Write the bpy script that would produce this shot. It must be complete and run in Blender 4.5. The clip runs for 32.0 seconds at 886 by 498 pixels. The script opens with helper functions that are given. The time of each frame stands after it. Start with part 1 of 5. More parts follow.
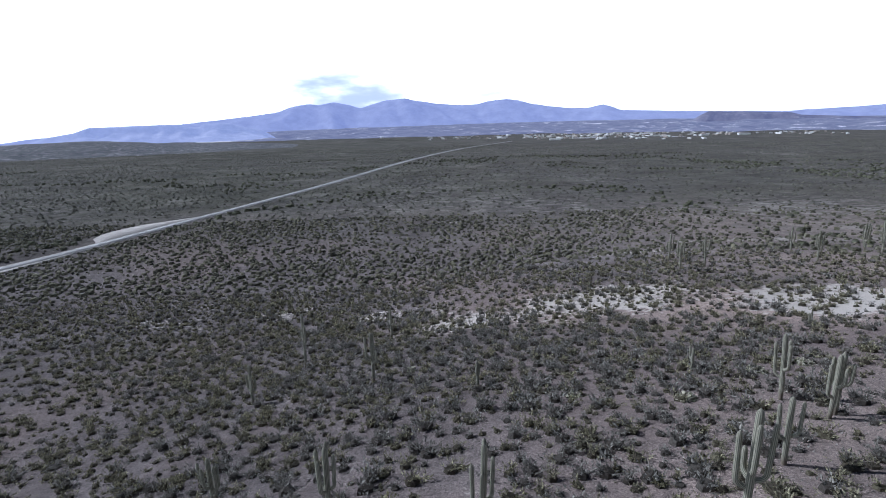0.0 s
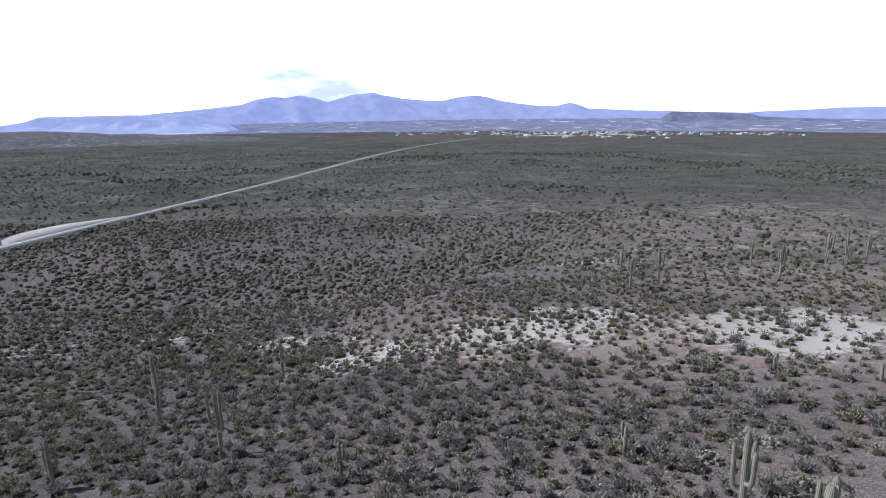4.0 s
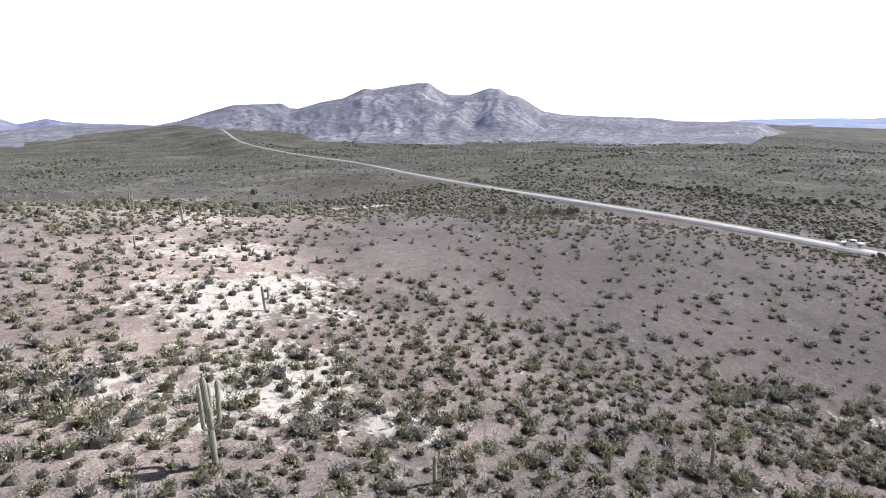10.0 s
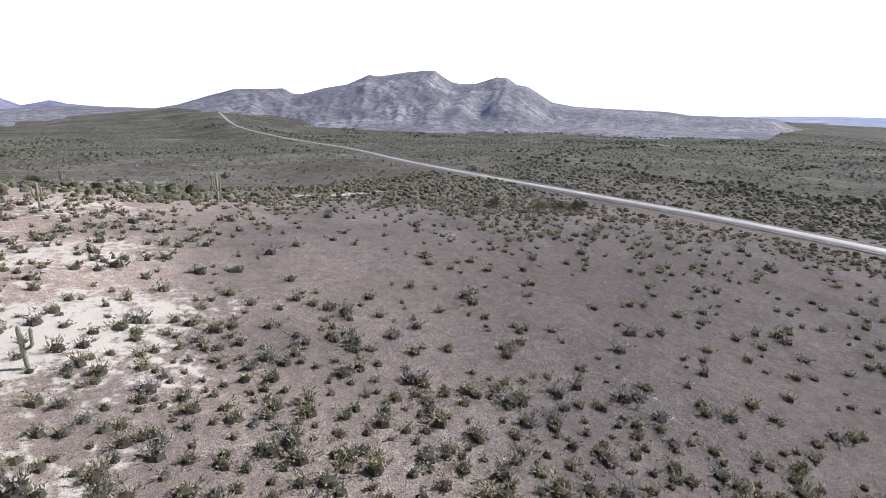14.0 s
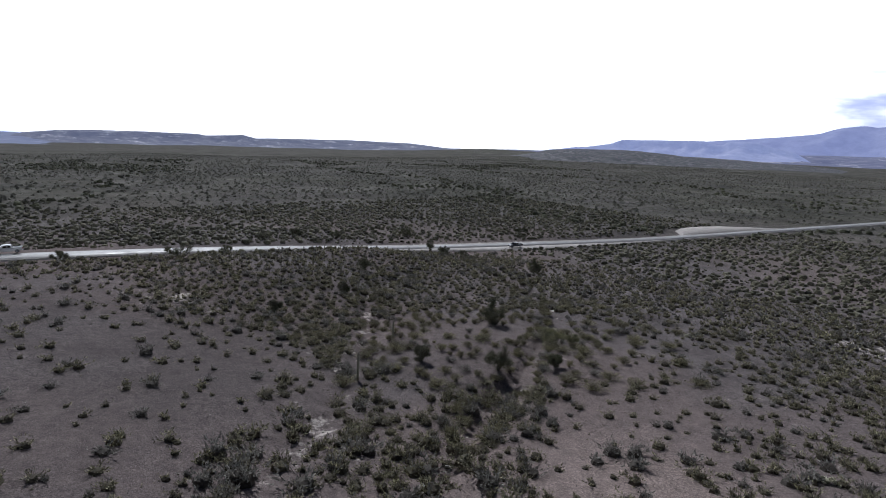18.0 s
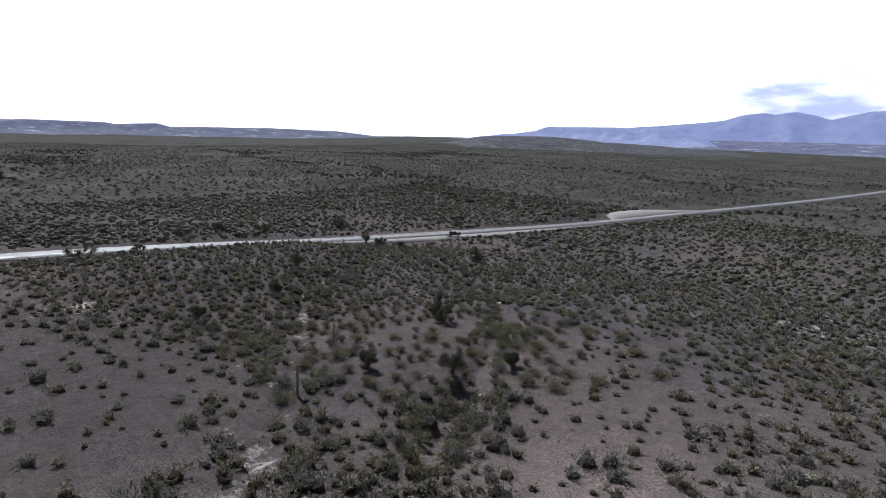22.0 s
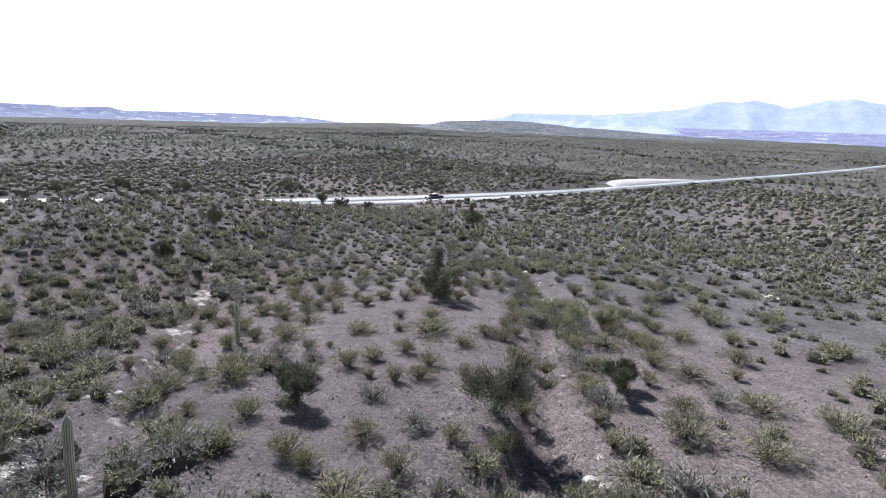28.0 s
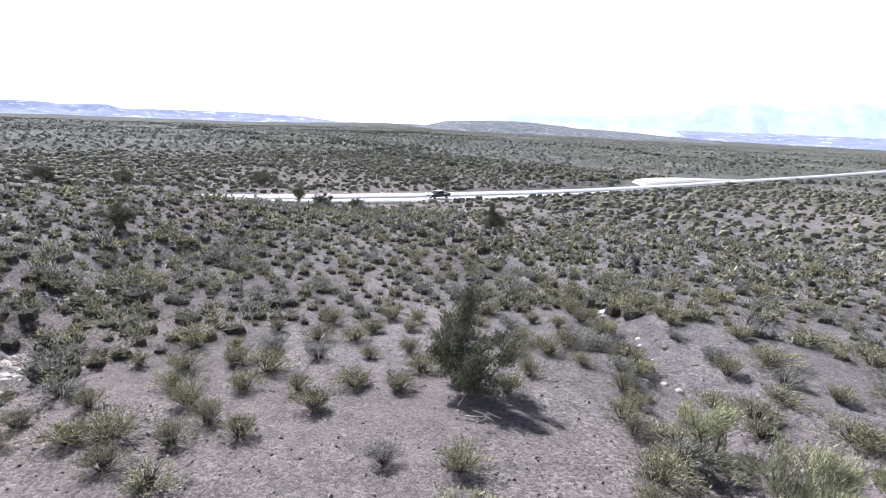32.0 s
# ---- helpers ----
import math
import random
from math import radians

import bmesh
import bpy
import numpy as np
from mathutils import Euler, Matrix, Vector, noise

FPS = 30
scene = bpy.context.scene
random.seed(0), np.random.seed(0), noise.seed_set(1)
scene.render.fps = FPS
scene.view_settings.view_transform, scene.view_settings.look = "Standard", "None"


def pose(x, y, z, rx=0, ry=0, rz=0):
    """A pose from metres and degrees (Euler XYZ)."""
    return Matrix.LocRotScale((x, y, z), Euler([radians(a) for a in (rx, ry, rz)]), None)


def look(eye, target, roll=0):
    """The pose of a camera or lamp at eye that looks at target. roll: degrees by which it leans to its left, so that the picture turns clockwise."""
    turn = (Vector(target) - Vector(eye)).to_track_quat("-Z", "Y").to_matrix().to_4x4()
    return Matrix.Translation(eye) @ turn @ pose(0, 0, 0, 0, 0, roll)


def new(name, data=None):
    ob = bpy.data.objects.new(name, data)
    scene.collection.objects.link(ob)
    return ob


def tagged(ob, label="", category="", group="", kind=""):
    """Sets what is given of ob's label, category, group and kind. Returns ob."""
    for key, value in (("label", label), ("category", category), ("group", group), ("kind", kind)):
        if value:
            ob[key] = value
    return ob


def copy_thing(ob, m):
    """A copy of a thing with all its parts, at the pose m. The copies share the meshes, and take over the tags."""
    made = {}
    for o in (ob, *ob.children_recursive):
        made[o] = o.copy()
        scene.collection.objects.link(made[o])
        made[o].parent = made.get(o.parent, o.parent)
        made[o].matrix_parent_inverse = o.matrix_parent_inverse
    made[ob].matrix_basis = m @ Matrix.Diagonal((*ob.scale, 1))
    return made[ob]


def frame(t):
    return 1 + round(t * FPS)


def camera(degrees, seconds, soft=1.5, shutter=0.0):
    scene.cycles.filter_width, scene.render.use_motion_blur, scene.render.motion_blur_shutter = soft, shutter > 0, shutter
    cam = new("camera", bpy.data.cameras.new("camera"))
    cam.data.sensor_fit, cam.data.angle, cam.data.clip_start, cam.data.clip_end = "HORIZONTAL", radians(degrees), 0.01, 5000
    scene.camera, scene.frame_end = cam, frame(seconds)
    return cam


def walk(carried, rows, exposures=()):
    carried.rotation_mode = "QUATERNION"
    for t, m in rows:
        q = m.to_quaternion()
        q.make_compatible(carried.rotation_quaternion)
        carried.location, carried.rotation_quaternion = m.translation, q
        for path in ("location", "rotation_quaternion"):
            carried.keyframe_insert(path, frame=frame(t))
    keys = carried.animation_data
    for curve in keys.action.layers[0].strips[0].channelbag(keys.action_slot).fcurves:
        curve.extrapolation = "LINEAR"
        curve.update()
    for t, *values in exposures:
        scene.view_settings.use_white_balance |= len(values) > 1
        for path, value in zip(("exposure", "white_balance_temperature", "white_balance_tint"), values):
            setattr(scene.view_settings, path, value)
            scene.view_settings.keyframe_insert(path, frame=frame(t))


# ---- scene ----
cam = camera(78.1, 32.0, soft=1.0)
# seconds, eye, target, roll
PATH = [
    (0, (0.0, 0.0, 45.0), (-0.022, 1.947, 44.543), -1.4),
    (0.5, (0.943, 1.393, 45.068), (0.934, 3.339, 44.603), -1.2),
    (1, (2.161, 3.015, 44.956), (2.506, 4.927, 44.483), -1.1),
    (1.5, (2.961, 4.715, 45.006), (4.014, 6.345, 44.521), -0.4),
    (2, (3.65, 6.627, 45.188), (4.98, 8.038, 44.699), -0.2),
    (2.5, (4.641, 8.997, 45.148), (5.467, 10.753, 44.663), -0.2),
    (3, (7.269, 11.53, 44.561), (7.438, 13.465, 44.086), -0.4),
    (3.5, (8.86, 13.937, 44.465), (8.967, 15.877, 43.992), -0.5),
    (5.5, (10.915, 25.852, 45.616), (10.116, 27.622, 45.138), -0.2),
    (6, (9.141, 28.588, 45.093), (7.664, 29.853, 44.624), -0.5),
    (6.5, (7.691, 32.498, 44.584), (5.848, 33.116, 44.114), -0.5),
    (7, (5.948, 34.88, 44.471), (4.092, 35.451, 43.995), -0.3),
    (7.5, (3.021, 35.688, 43.89), (1.079, 35.746, 43.415), -0.4),
    (8, (-0.691, 37.863, 43.045), (-2.374, 36.887, 42.581), -1.0),
    (8.5, (-3.505, 38.836, 42.942), (-5.116, 37.747, 42.471), -0.9),
    (9, (-6.266, 39.017, 42.934), (-7.878, 37.935, 42.453), -0.8),
    (9.5, (-9.086, 38.233, 42.761), (-10.556, 36.966, 42.276), -0.7),
    (10, (-12.309, 37.583, 42.781), (-13.671, 36.204, 42.291), -0.7),
    (10.5, (-15.426, 36.409, 42.788), (-16.784, 35.028, 42.29), -0.6),
    (11, (-18.577, 34.796, 42.734), (-19.949, 33.43, 42.23), -0.4),
    (11.5, (-21.823, 32.936, 42.291), (-23.189, 31.567, 41.78), -0.2),
    (12, (-25.157, 30.916, 41.297), (-26.524, 29.548, 40.784), 0.0),
    (12.5, (-28.495, 28.629, 40.262), (-29.858, 27.261, 39.744), 0.2),
    (13, (-31.748, 26.297, 39.123), (-33.073, 24.892, 38.604), 0.3),
    (13.5, (-35.294, 23.745, 37.979), (-36.601, 22.324, 37.457), 0.4),
    (15.5, (-48.096, 12.537, 35.106), (-49.859, 11.733, 34.61), 1.7),
    (16, (-49.532, 10.933, 34.457), (-51.428, 10.521, 33.975), 2.0),
    (16.5, (-49.881, 10.422, 33.822), (-51.826, 10.469, 33.357), 2.3),
    (17, (-50.007, 9.954, 33.181), (-51.885, 10.485, 32.743), 2.4),
    (17.5, (-49.947, 9.573, 32.739), (-51.654, 10.529, 32.323), 2.5),
    (18, (-49.795, 9.219, 32.597), (-51.287, 10.489, 32.194), 2.1),
    (18.5, (-49.987, 8.864, 32.489), (-51.36, 10.262, 32.089), 2.1),
    (19, (-50.118, 8.67, 32.523), (-51.467, 10.088, 32.117), 2.1),
    (19.5, (-50.418, 8.681, 32.431), (-51.758, 10.108, 32.023), 2.0),
    (20, (-51.058, 8.93, 32.419), (-52.388, 10.365, 32.005), 2.0),
    (20.5, (-51.93, 9.419, 32.328), (-53.253, 10.86, 31.911), 2.0),
    (21, (-53.069, 10.112, 32.319), (-54.386, 11.556, 31.895), 2.0),
    (21.5, (-54.428, 11.046, 32.346), (-55.741, 12.492, 31.917), 2.0),
    (22, (-55.862, 12.113, 32.022), (-57.173, 13.558, 31.585), 1.9),
    (22.5, (-57.494, 13.239, 31.026), (-58.802, 14.687, 30.589), 1.9),
    (23, (-59.285, 14.637, 29.942), (-60.592, 16.085, 29.501), 2.0),
    (23.5, (-61.181, 16.162, 28.85), (-62.47, 17.624, 28.404), 1.9),
    (24, (-63.274, 17.789, 27.731), (-64.529, 19.28, 27.279), 2.0),
    (24.5, (-65.366, 19.67, 26.348), (-66.61, 21.169, 25.896), 2.0),
    (25, (-67.678, 21.806, 25.226), (-68.914, 23.309, 24.766), 2.2),
    (25.5, (-70.124, 24.123, 24.061), (-71.352, 25.63, 23.594), 2.4),
    (27.5, (-80.669, 34.775, 18.437), (-81.88, 36.296, 17.967), 2.3),
    (28, (-83.346, 37.683, 17.132), (-84.559, 39.202, 16.659), 2.3),
    (28.5, (-86.072, 40.717, 15.806), (-87.283, 42.236, 15.331), 2.3),
    (29, (-88.827, 43.825, 14.462), (-90.037, 45.345, 13.986), 2.4),
    (29.5, (-91.573, 46.931, 13.173), (-92.782, 48.451, 12.696), 2.4),
    (30, (-94.34, 50.084, 12.576), (-95.549, 51.604, 12.097), 2.5),
    (30.5, (-97.139, 53.246, 12.412), (-98.348, 54.767, 11.934), 2.5),
    (31, (-99.489, 55.778, 12.478), (-100.697, 57.3, 12.003), 2.7),
    (31.5, (-100.997, 57.327, 12.5), (-102.207, 58.85, 12.031), 2.8),
    (32, (-101.641, 57.824, 12.302), (-102.852, 59.345, 11.833), 2.8),
]
# seconds, stops, kelvin, tint
EXPOSURES = [(0, -0.52, 5350, 10), (1, -0.3, 5550, 10), (2, 0.0, 5850, 10), (3, -0.16, 5700, 10), (7.5, -0.42, 5350, 10), (9.2, -0.05, 5850, 10), (10, 0.5, 6050, 10), (11, 0.64, 6100, 10), (13.5, 0.52, 6100, 10), (15.5, -0.95, 5800, 10), (18, -0.82, 5800, 10), (22, -0.68, 5800, 10), (24, -0.2, 5800, 10), (25.5, 0.34, 5800, 10), (28, 0.6, 5700, 10), (30, 0.72, 5650, 10), (32, 1.05, 5700, 10)]
SUN_POWER, SKY_WHITE, SKY_BLUE = 5.0, 2.2, 0.05

walk(cam, [(t, look(eye, target, roll)) for t, eye, target, roll in PATH], EXPOSURES)

SUN_YAW, SUN_HIGH = 71.0, 40.0

# ---- world, sun ----
world = bpy.data.worlds.new("sky")
scene.world = world
world.use_nodes = True
wn, wl = world.node_tree.nodes, world.node_tree.links
wn.clear()


def wnode(kind, **values):
    node = wn.new(kind)
    for key, value in values.items():
        node.inputs[key].default_value = value
    return node


w_out, w_bg = wn.new("ShaderNodeOutputWorld"), wn.new("ShaderNodeBackground")
w_sky = wn.new("ShaderNodeTexSky")
w_sky.sky_type, w_sky.sun_disc = "NISHITA", False
w_sky.sun_elevation, w_sky.sun_rotation = radians(SUN_HIGH), radians(-SUN_YAW)
w_sky.air_density, w_sky.dust_density, w_sky.altitude = 0.4, 0.1, 1200.0
w_co = wn.new("ShaderNodeTexCoord")
w_sep = wn.new("ShaderNodeSeparateXYZ")
wl.new(w_co.outputs["Generated"], w_sep.inputs[0])
# thin bright cloud and haze, thickest near the horizon
w_haze = wn.new("ShaderNodeMapRange")
w_haze.interpolation_type = "SMOOTHSTEP"
for key, value in ((1, 0.225), (2, 0.29), (3, 1.0), (4, 0.0)):
    w_haze.inputs[key].default_value = value
wl.new(w_sep.outputs["Z"], w_haze.inputs[0])
w_map = wn.new("ShaderNodeMapping")
w_map.inputs["Scale"].default_value = (1.0, 1.0, 4.0)
wl.new(w_co.outputs["Generated"], w_map.inputs["Vector"])
w_noise = wnode("ShaderNodeTexNoise", Scale=9.0, Detail=8.0, Roughness=0.55)
wl.new(w_map.outputs[0], w_noise.inputs["Vector"])
w_cloud = wn.new("ShaderNodeMapRange")
w_cloud.interpolation_type = "SMOOTHSTEP"
for key, value in ((1, 0.66), (2, 1.02), (3, 0.0), (4, 1.0)):
    w_cloud.inputs[key].default_value = value
w_sum = wn.new("ShaderNodeMath")
w_sum.operation = "ADD"
wl.new(w_noise.outputs["Fac"], w_sum.inputs[0])
wl.new(w_sum.outputs[0], w_cloud.inputs[0])
# grey-blue cloud bottoms lie over the far range, away from the sun
w_dir = wn.new("ShaderNodeVectorMath")
w_dir.operation = "DOT_PRODUCT"
w_dir.inputs[1].default_value = (-0.187, 0.98, 0.07)
wl.new(w_co.outputs["Generated"], w_dir.inputs[0])
w_side = wn.new("ShaderNodeMapRange")
w_side.interpolation_type = "SMOOTHSTEP"
for key, value in ((1, 0.987), (2, 0.9995), (3, 0.0), (4, 0.44)):
    w_side.inputs[key].default_value = value
wl.new(w_dir.outputs["Value"], w_side.inputs[0])
w_wide = wn.new("ShaderNodeMapRange")
for key, value in ((1, 0.55), (2, 0.9), (3, 0.0), (4, 0.15)):
    w_wide.inputs[key].default_value = value
wl.new(w_dir.outputs["Value"], w_wide.inputs[0])
w_most = wn.new("ShaderNodeMath")
w_most.operation = "MAXIMUM"
wl.new(w_side.outputs[0], w_most.inputs[0])
wl.new(w_wide.outputs[0], w_most.inputs[1])
w_low = wn.new("ShaderNodeMapRange")
w_low.interpolation_type = "SMOOTHSTEP"
for key, value in ((1, 0.06), (2, 0.15), (3, 1.0), (4, 0.0)):
    w_low.inputs[key].default_value = value
wl.new(w_sep.outputs["Z"], w_low.inputs[0])
w_part = wn.new("ShaderNodeMath")
w_part.operation = "MULTIPLY"
wl.new(w_low.outputs[0], w_part.inputs[0])
wl.new(w_most.outputs[0], w_part.inputs[1])
wl.new(w_part.outputs[0], w_sum.inputs[1])
w_mul = wn.new("ShaderNodeMath")
w_mul.operation = "MULTIPLY"
wl.new(w_cloud.outputs[0], w_mul.inputs[0])
w_mul.inputs[1].default_value = 1.0
w_tone = wn.new("ShaderNodeMixRGB")
w_tone.inputs[1].default_value = (SKY_WHITE, SKY_WHITE, SKY_WHITE * 1.02, 1)
w_tone.inputs[2].default_value = (SKY_WHITE * 0.36, SKY_WHITE * 0.39, SKY_WHITE * 0.56, 1)
wl.new(w_mul.outputs[0], w_tone.inputs[0])
# the haze is brighter round the sun
w_sun = wn.new("ShaderNodeVectorMath")
w_sun.operation = "DOT_PRODUCT"
w_sun.inputs[1].default_value = (-math.sin(radians(SUN_YAW)), math.cos(radians(SUN_YAW)), 0.0)
wl.new(w_co.outputs["Generated"], w_sun.inputs[0])
w_glow = wn.new("ShaderNodeMapRange")
for key, value in ((1, -0.7), (2, 0.9), (3, 0.68), (4, 1.4)):
    w_glow.inputs[key].default_value = value
wl.new(w_sun.outputs["Value"], w_glow.inputs[0])
w_veil = wn.new("ShaderNodeMixRGB")
w_veil.blend_type = "MULTIPLY"
w_veil.inputs[0].default_value = 1.0
wl.new(w_tone.outputs[0], w_veil.inputs[1])
wl.new(w_glow.outputs[0], w_veil.inputs[2])
w_dim = wn.new("ShaderNodeMixRGB")
w_dim.blend_type = "MULTIPLY"
w_dim.inputs[0].default_value = 1.0
w_dim.inputs[2].default_value = (SKY_BLUE, SKY_BLUE, SKY_BLUE, 1)
wl.new(w_sky.outputs[0], w_dim.inputs[1])
w_mix = wn.new("ShaderNodeMixRGB")
wl.new(w_haze.outputs[0], w_mix.inputs[0])
wl.new(w_dim.outputs[0], w_mix.inputs[1])
wl.new(w_veil.outputs[0], w_mix.inputs[2])
wl.new(w_mix.outputs[0], w_bg.inputs["Color"])
wl.new(w_bg.outputs[0], w_out.inputs["Surface"])

sun = new("sun", bpy.data.lights.new("sun", "SUN"))
sun.data.energy, sun.data.angle, sun.data.color = SUN_POWER, radians(0.8), (1.0, 0.965, 0.92)
sun_way = Vector((-math.sin(radians(SUN_YAW)) * math.cos(radians(SUN_HIGH)), math.cos(radians(SUN_YAW)) * math.cos(radians(SUN_HIGH)), math.sin(radians(SUN_HIGH))))
sun.matrix_world = look(sun_way * 900, (0, 0, 0))


# ---- materials ----
def material(name, rough=0.9, metal=0.0):
    m = bpy.data.materials.new(name)
    m.use_nodes = True
    n = m.node_tree.nodes
    b = n["Principled BSDF"]
    b.inputs["Roughness"].default_value, b.inputs["Metallic"].default_value = rough, metal
    b.inputs["Specular IOR Level"].default_value = 0.3
    return m, n, m.node_tree.links, b


def ramp(n, l, source, stops):
    r = n.new("ShaderNodeValToRGB")
    e = r.color_ramp.elements
    while len(e) < len(stops):
        e.new(0.5)
    for k, (at, colour) in zip(e, stops):
        k.position, k.color = at, (*colour, 1)
    l.new(source, r.inputs[0])
    return r.outputs[0]


def noise_at(n, l, where, scale, detail=4.0, rough=0.55):
    t = n.new("ShaderNodeTexNoise")
    t.inputs["Scale"].default_value, t.inputs["Detail"].default_value, t.inputs["Roughness"].default_value = scale, detail, rough
    l.new(where, t.inputs["Vector"])
    return t.outputs["Fac"]


def mix(n, l, fac, a, b, kind="MIX"):
    m = n.new("ShaderNodeMixRGB")
    m.blend_type = kind
    for slot, v in ((0, fac), (1, a), (2, b)):
        if isinstance(v, (int, float)):
            m.inputs[slot].default_value = v
        elif isinstance(v, tuple):
            m.inputs[slot].default_value = (*v, 1)
        else:
            l.new(v, m.inputs[slot])
    return m.outputs[0]


def math_node(n, l, op, a, b=0.0):
    m = n.new("ShaderNodeMath")
    m.operation, m.use_clamp = op, False
    for slot, v in ((0, a), (1, b)):
        if isinstance(v, (int, float)):
            m.inputs[slot].default_value = v
        else:
            l.new(v, m.inputs[slot])
    return m.outputs[0]


def span(n, l, value, low, high, a=0.0, b=1.0):
    m = n.new("ShaderNodeMapRange")
    m.interpolation_type = "SMOOTHSTEP"
    for slot, v in ((1, low), (2, high), (3, a), (4, b)):
        m.inputs[slot].default_value = v
    l.new(value, m.inputs[0])
    return m.outputs[0]


def bump(n, l, b, height, strength, distance):
    k = n.new("ShaderNodeBump")
    k.inputs["Strength"].default_value, k.inputs["Distance"].default_value = strength, distance
    l.new(height, k.inputs["Height"])
    l.new(k.outputs[0], b.inputs["Normal"])


def where_of(n):
    return n.new("ShaderNodeNewGeometry").outputs["Position"]


def soil_material():
    m, n, l, b = material("desert_soil", 1.0)
    b.inputs["Specular IOR Level"].default_value = 0.03
    p = where_of(n)
    big, mid, fine, grit = noise_at(n, l, p, 0.012, 5), noise_at(n, l, p, 0.09, 5), noise_at(n, l, p, 0.8, 7, 0.7), noise_at(n, l, p, 13.0, 4, 0.7)
    brown = ramp(n, l, mid, [(0.3, (0.122, 0.106, 0.106)), (0.5, (0.182, 0.16, 0.16)), (0.72, (0.248, 0.222, 0.221))])
    red = mix(n, l, span(n, l, big, 0.45, 0.62), brown, (0.235, 0.193, 0.185))
    light = n.new("ShaderNodeAttribute")
    light.attribute_name = "bare"
    red = mix(n, l, math_node(n, l, "MULTIPLY", light.outputs["Fac"], span(n, l, mid, 0.25, 0.6, 0.6, 1.0)), red, (0.6, 0.475, 0.418))
    # darker soil by place, with slope shade painted into the colour
    darkened = n.new("ShaderNodeAttribute")
    darkened.attribute_name = "darkened"
    red = mix(n, l, math_node(n, l, "MULTIPLY", darkened.outputs["Fac"], span(n, l, mid, 0.2, 0.55, 0.75, 1.0)), red, (0.142, 0.121, 0.119))
    # pebbles: every stone has its own tone, and dark gaps lie between
    stones = n.new("ShaderNodeTexVoronoi")
    stones.inputs["Scale"].default_value = 8.0
    l.new(p, stones.inputs["Vector"])
    tone = n.new("ShaderNodeSeparateColor")
    l.new(stones.outputs["Color"], tone.inputs[0])
    gravel = ramp(n, l, tone.outputs["Red"], [(0.0, (0.5, 0.5, 0.5)), (0.55, (0.96, 0.96, 0.96)), (0.88, (1.2, 1.2, 1.2)), (1.0, (1.55, 1.55, 1.55))])
    red = mix(n, l, span(n, l, mid, 0.3, 0.6, 0.4, 0.8), red, mix(n, l, 1.0, red, gravel, "MULTIPLY"))
    speck = mix(n, l, 0.9, red, mix(n, l, 1.0, red, ramp(n, l, grit, [(0.36, (0.6, 0.6, 0.6)), (0.5, (0.97, 0.97, 0.97)), (0.64, (1.4, 1.39, 1.37))]), "MULTIPLY"))
    worn = mix(n, l, 0.55, speck, mix(n, l, 1.0, speck, ramp(n, l, fine, [(0.36, (0.66, 0.67, 0.68)), (0.5, (1.0, 1.0, 1.0)), (0.64, (1.28, 1.27, 1.25))]), "MULTIPLY"))
    # pale caliche: crusts and flakes with broken edges
    pale = n.new("ShaderNodeAttribute")
    pale.attribute_name = "pale"
    edge = math_node(n, l, "ADD", pale.outputs["Fac"], math_node(n, l, "MULTIPLY", math_node(n, l, "SUBTRACT", fine, 0.5), 1.9))
    edge = math_node(n, l, "ADD", edge, math_node(n, l, "MULTIPLY", math_node(n, l, "SUBTRACT", mid, 0.5), 1.3))
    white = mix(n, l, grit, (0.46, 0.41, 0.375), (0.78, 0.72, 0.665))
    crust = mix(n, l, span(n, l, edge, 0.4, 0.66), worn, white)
    # far flats, where shrubs and bare soil run together
    scrub = n.new("ShaderNodeAttribute")
    scrub.attribute_name = "scrub"
    plain = mix(n, l, math_node(n, l, "MULTIPLY", scrub.outputs["Fac"], 0.75), crust, mix(n, l, span(n, l, noise_at(n, l, p, 0.25, 4, 0.7), 0.42, 0.62), (0.1, 0.093, 0.09), (0.21, 0.197, 0.19)))
    dots = n.new("ShaderNodeTexVoronoi")
    dots.inputs["Scale"].default_value = 0.2
    l.new(p, dots.inputs["Vector"])
    cover = math_node(n, l, "ADD", span(n, l, dots.outputs["Distance"], 0.6, 0.34), math_node(n, l, "MULTIPLY", span(n, l, noise_at(n, l, p, 0.006, 6, 0.6), 0.42, 0.6, 0.3, 0.75), 1.0))
    green = ramp(n, l, noise_at(n, l, p, 0.021, 9, 0.75), [(0.34, (0.03, 0.032, 0.028)), (0.48, (0.085, 0.084, 0.068)), (0.56, (0.12, 0.117, 0.095)), (0.68, (0.25, 0.237, 0.215))])
    far = mix(n, l, math_node(n, l, "MULTIPLY", math_node(n, l, "MINIMUM", cover, 0.95), scrub.outputs["Fac"]), plain, green)
    l.new(far, b.inputs["Base Color"])
    height = math_node(n, l, "ADD", math_node(n, l, "MULTIPLY", grit, 0.8), math_node(n, l, "MULTIPLY", fine, 1.6))
    height = math_node(n, l, "ADD", height, math_node(n, l, "MULTIPLY", stones.outputs["Distance"], -0.3))
    bump(n, l, b, height, 1.0, 0.09)
    return m


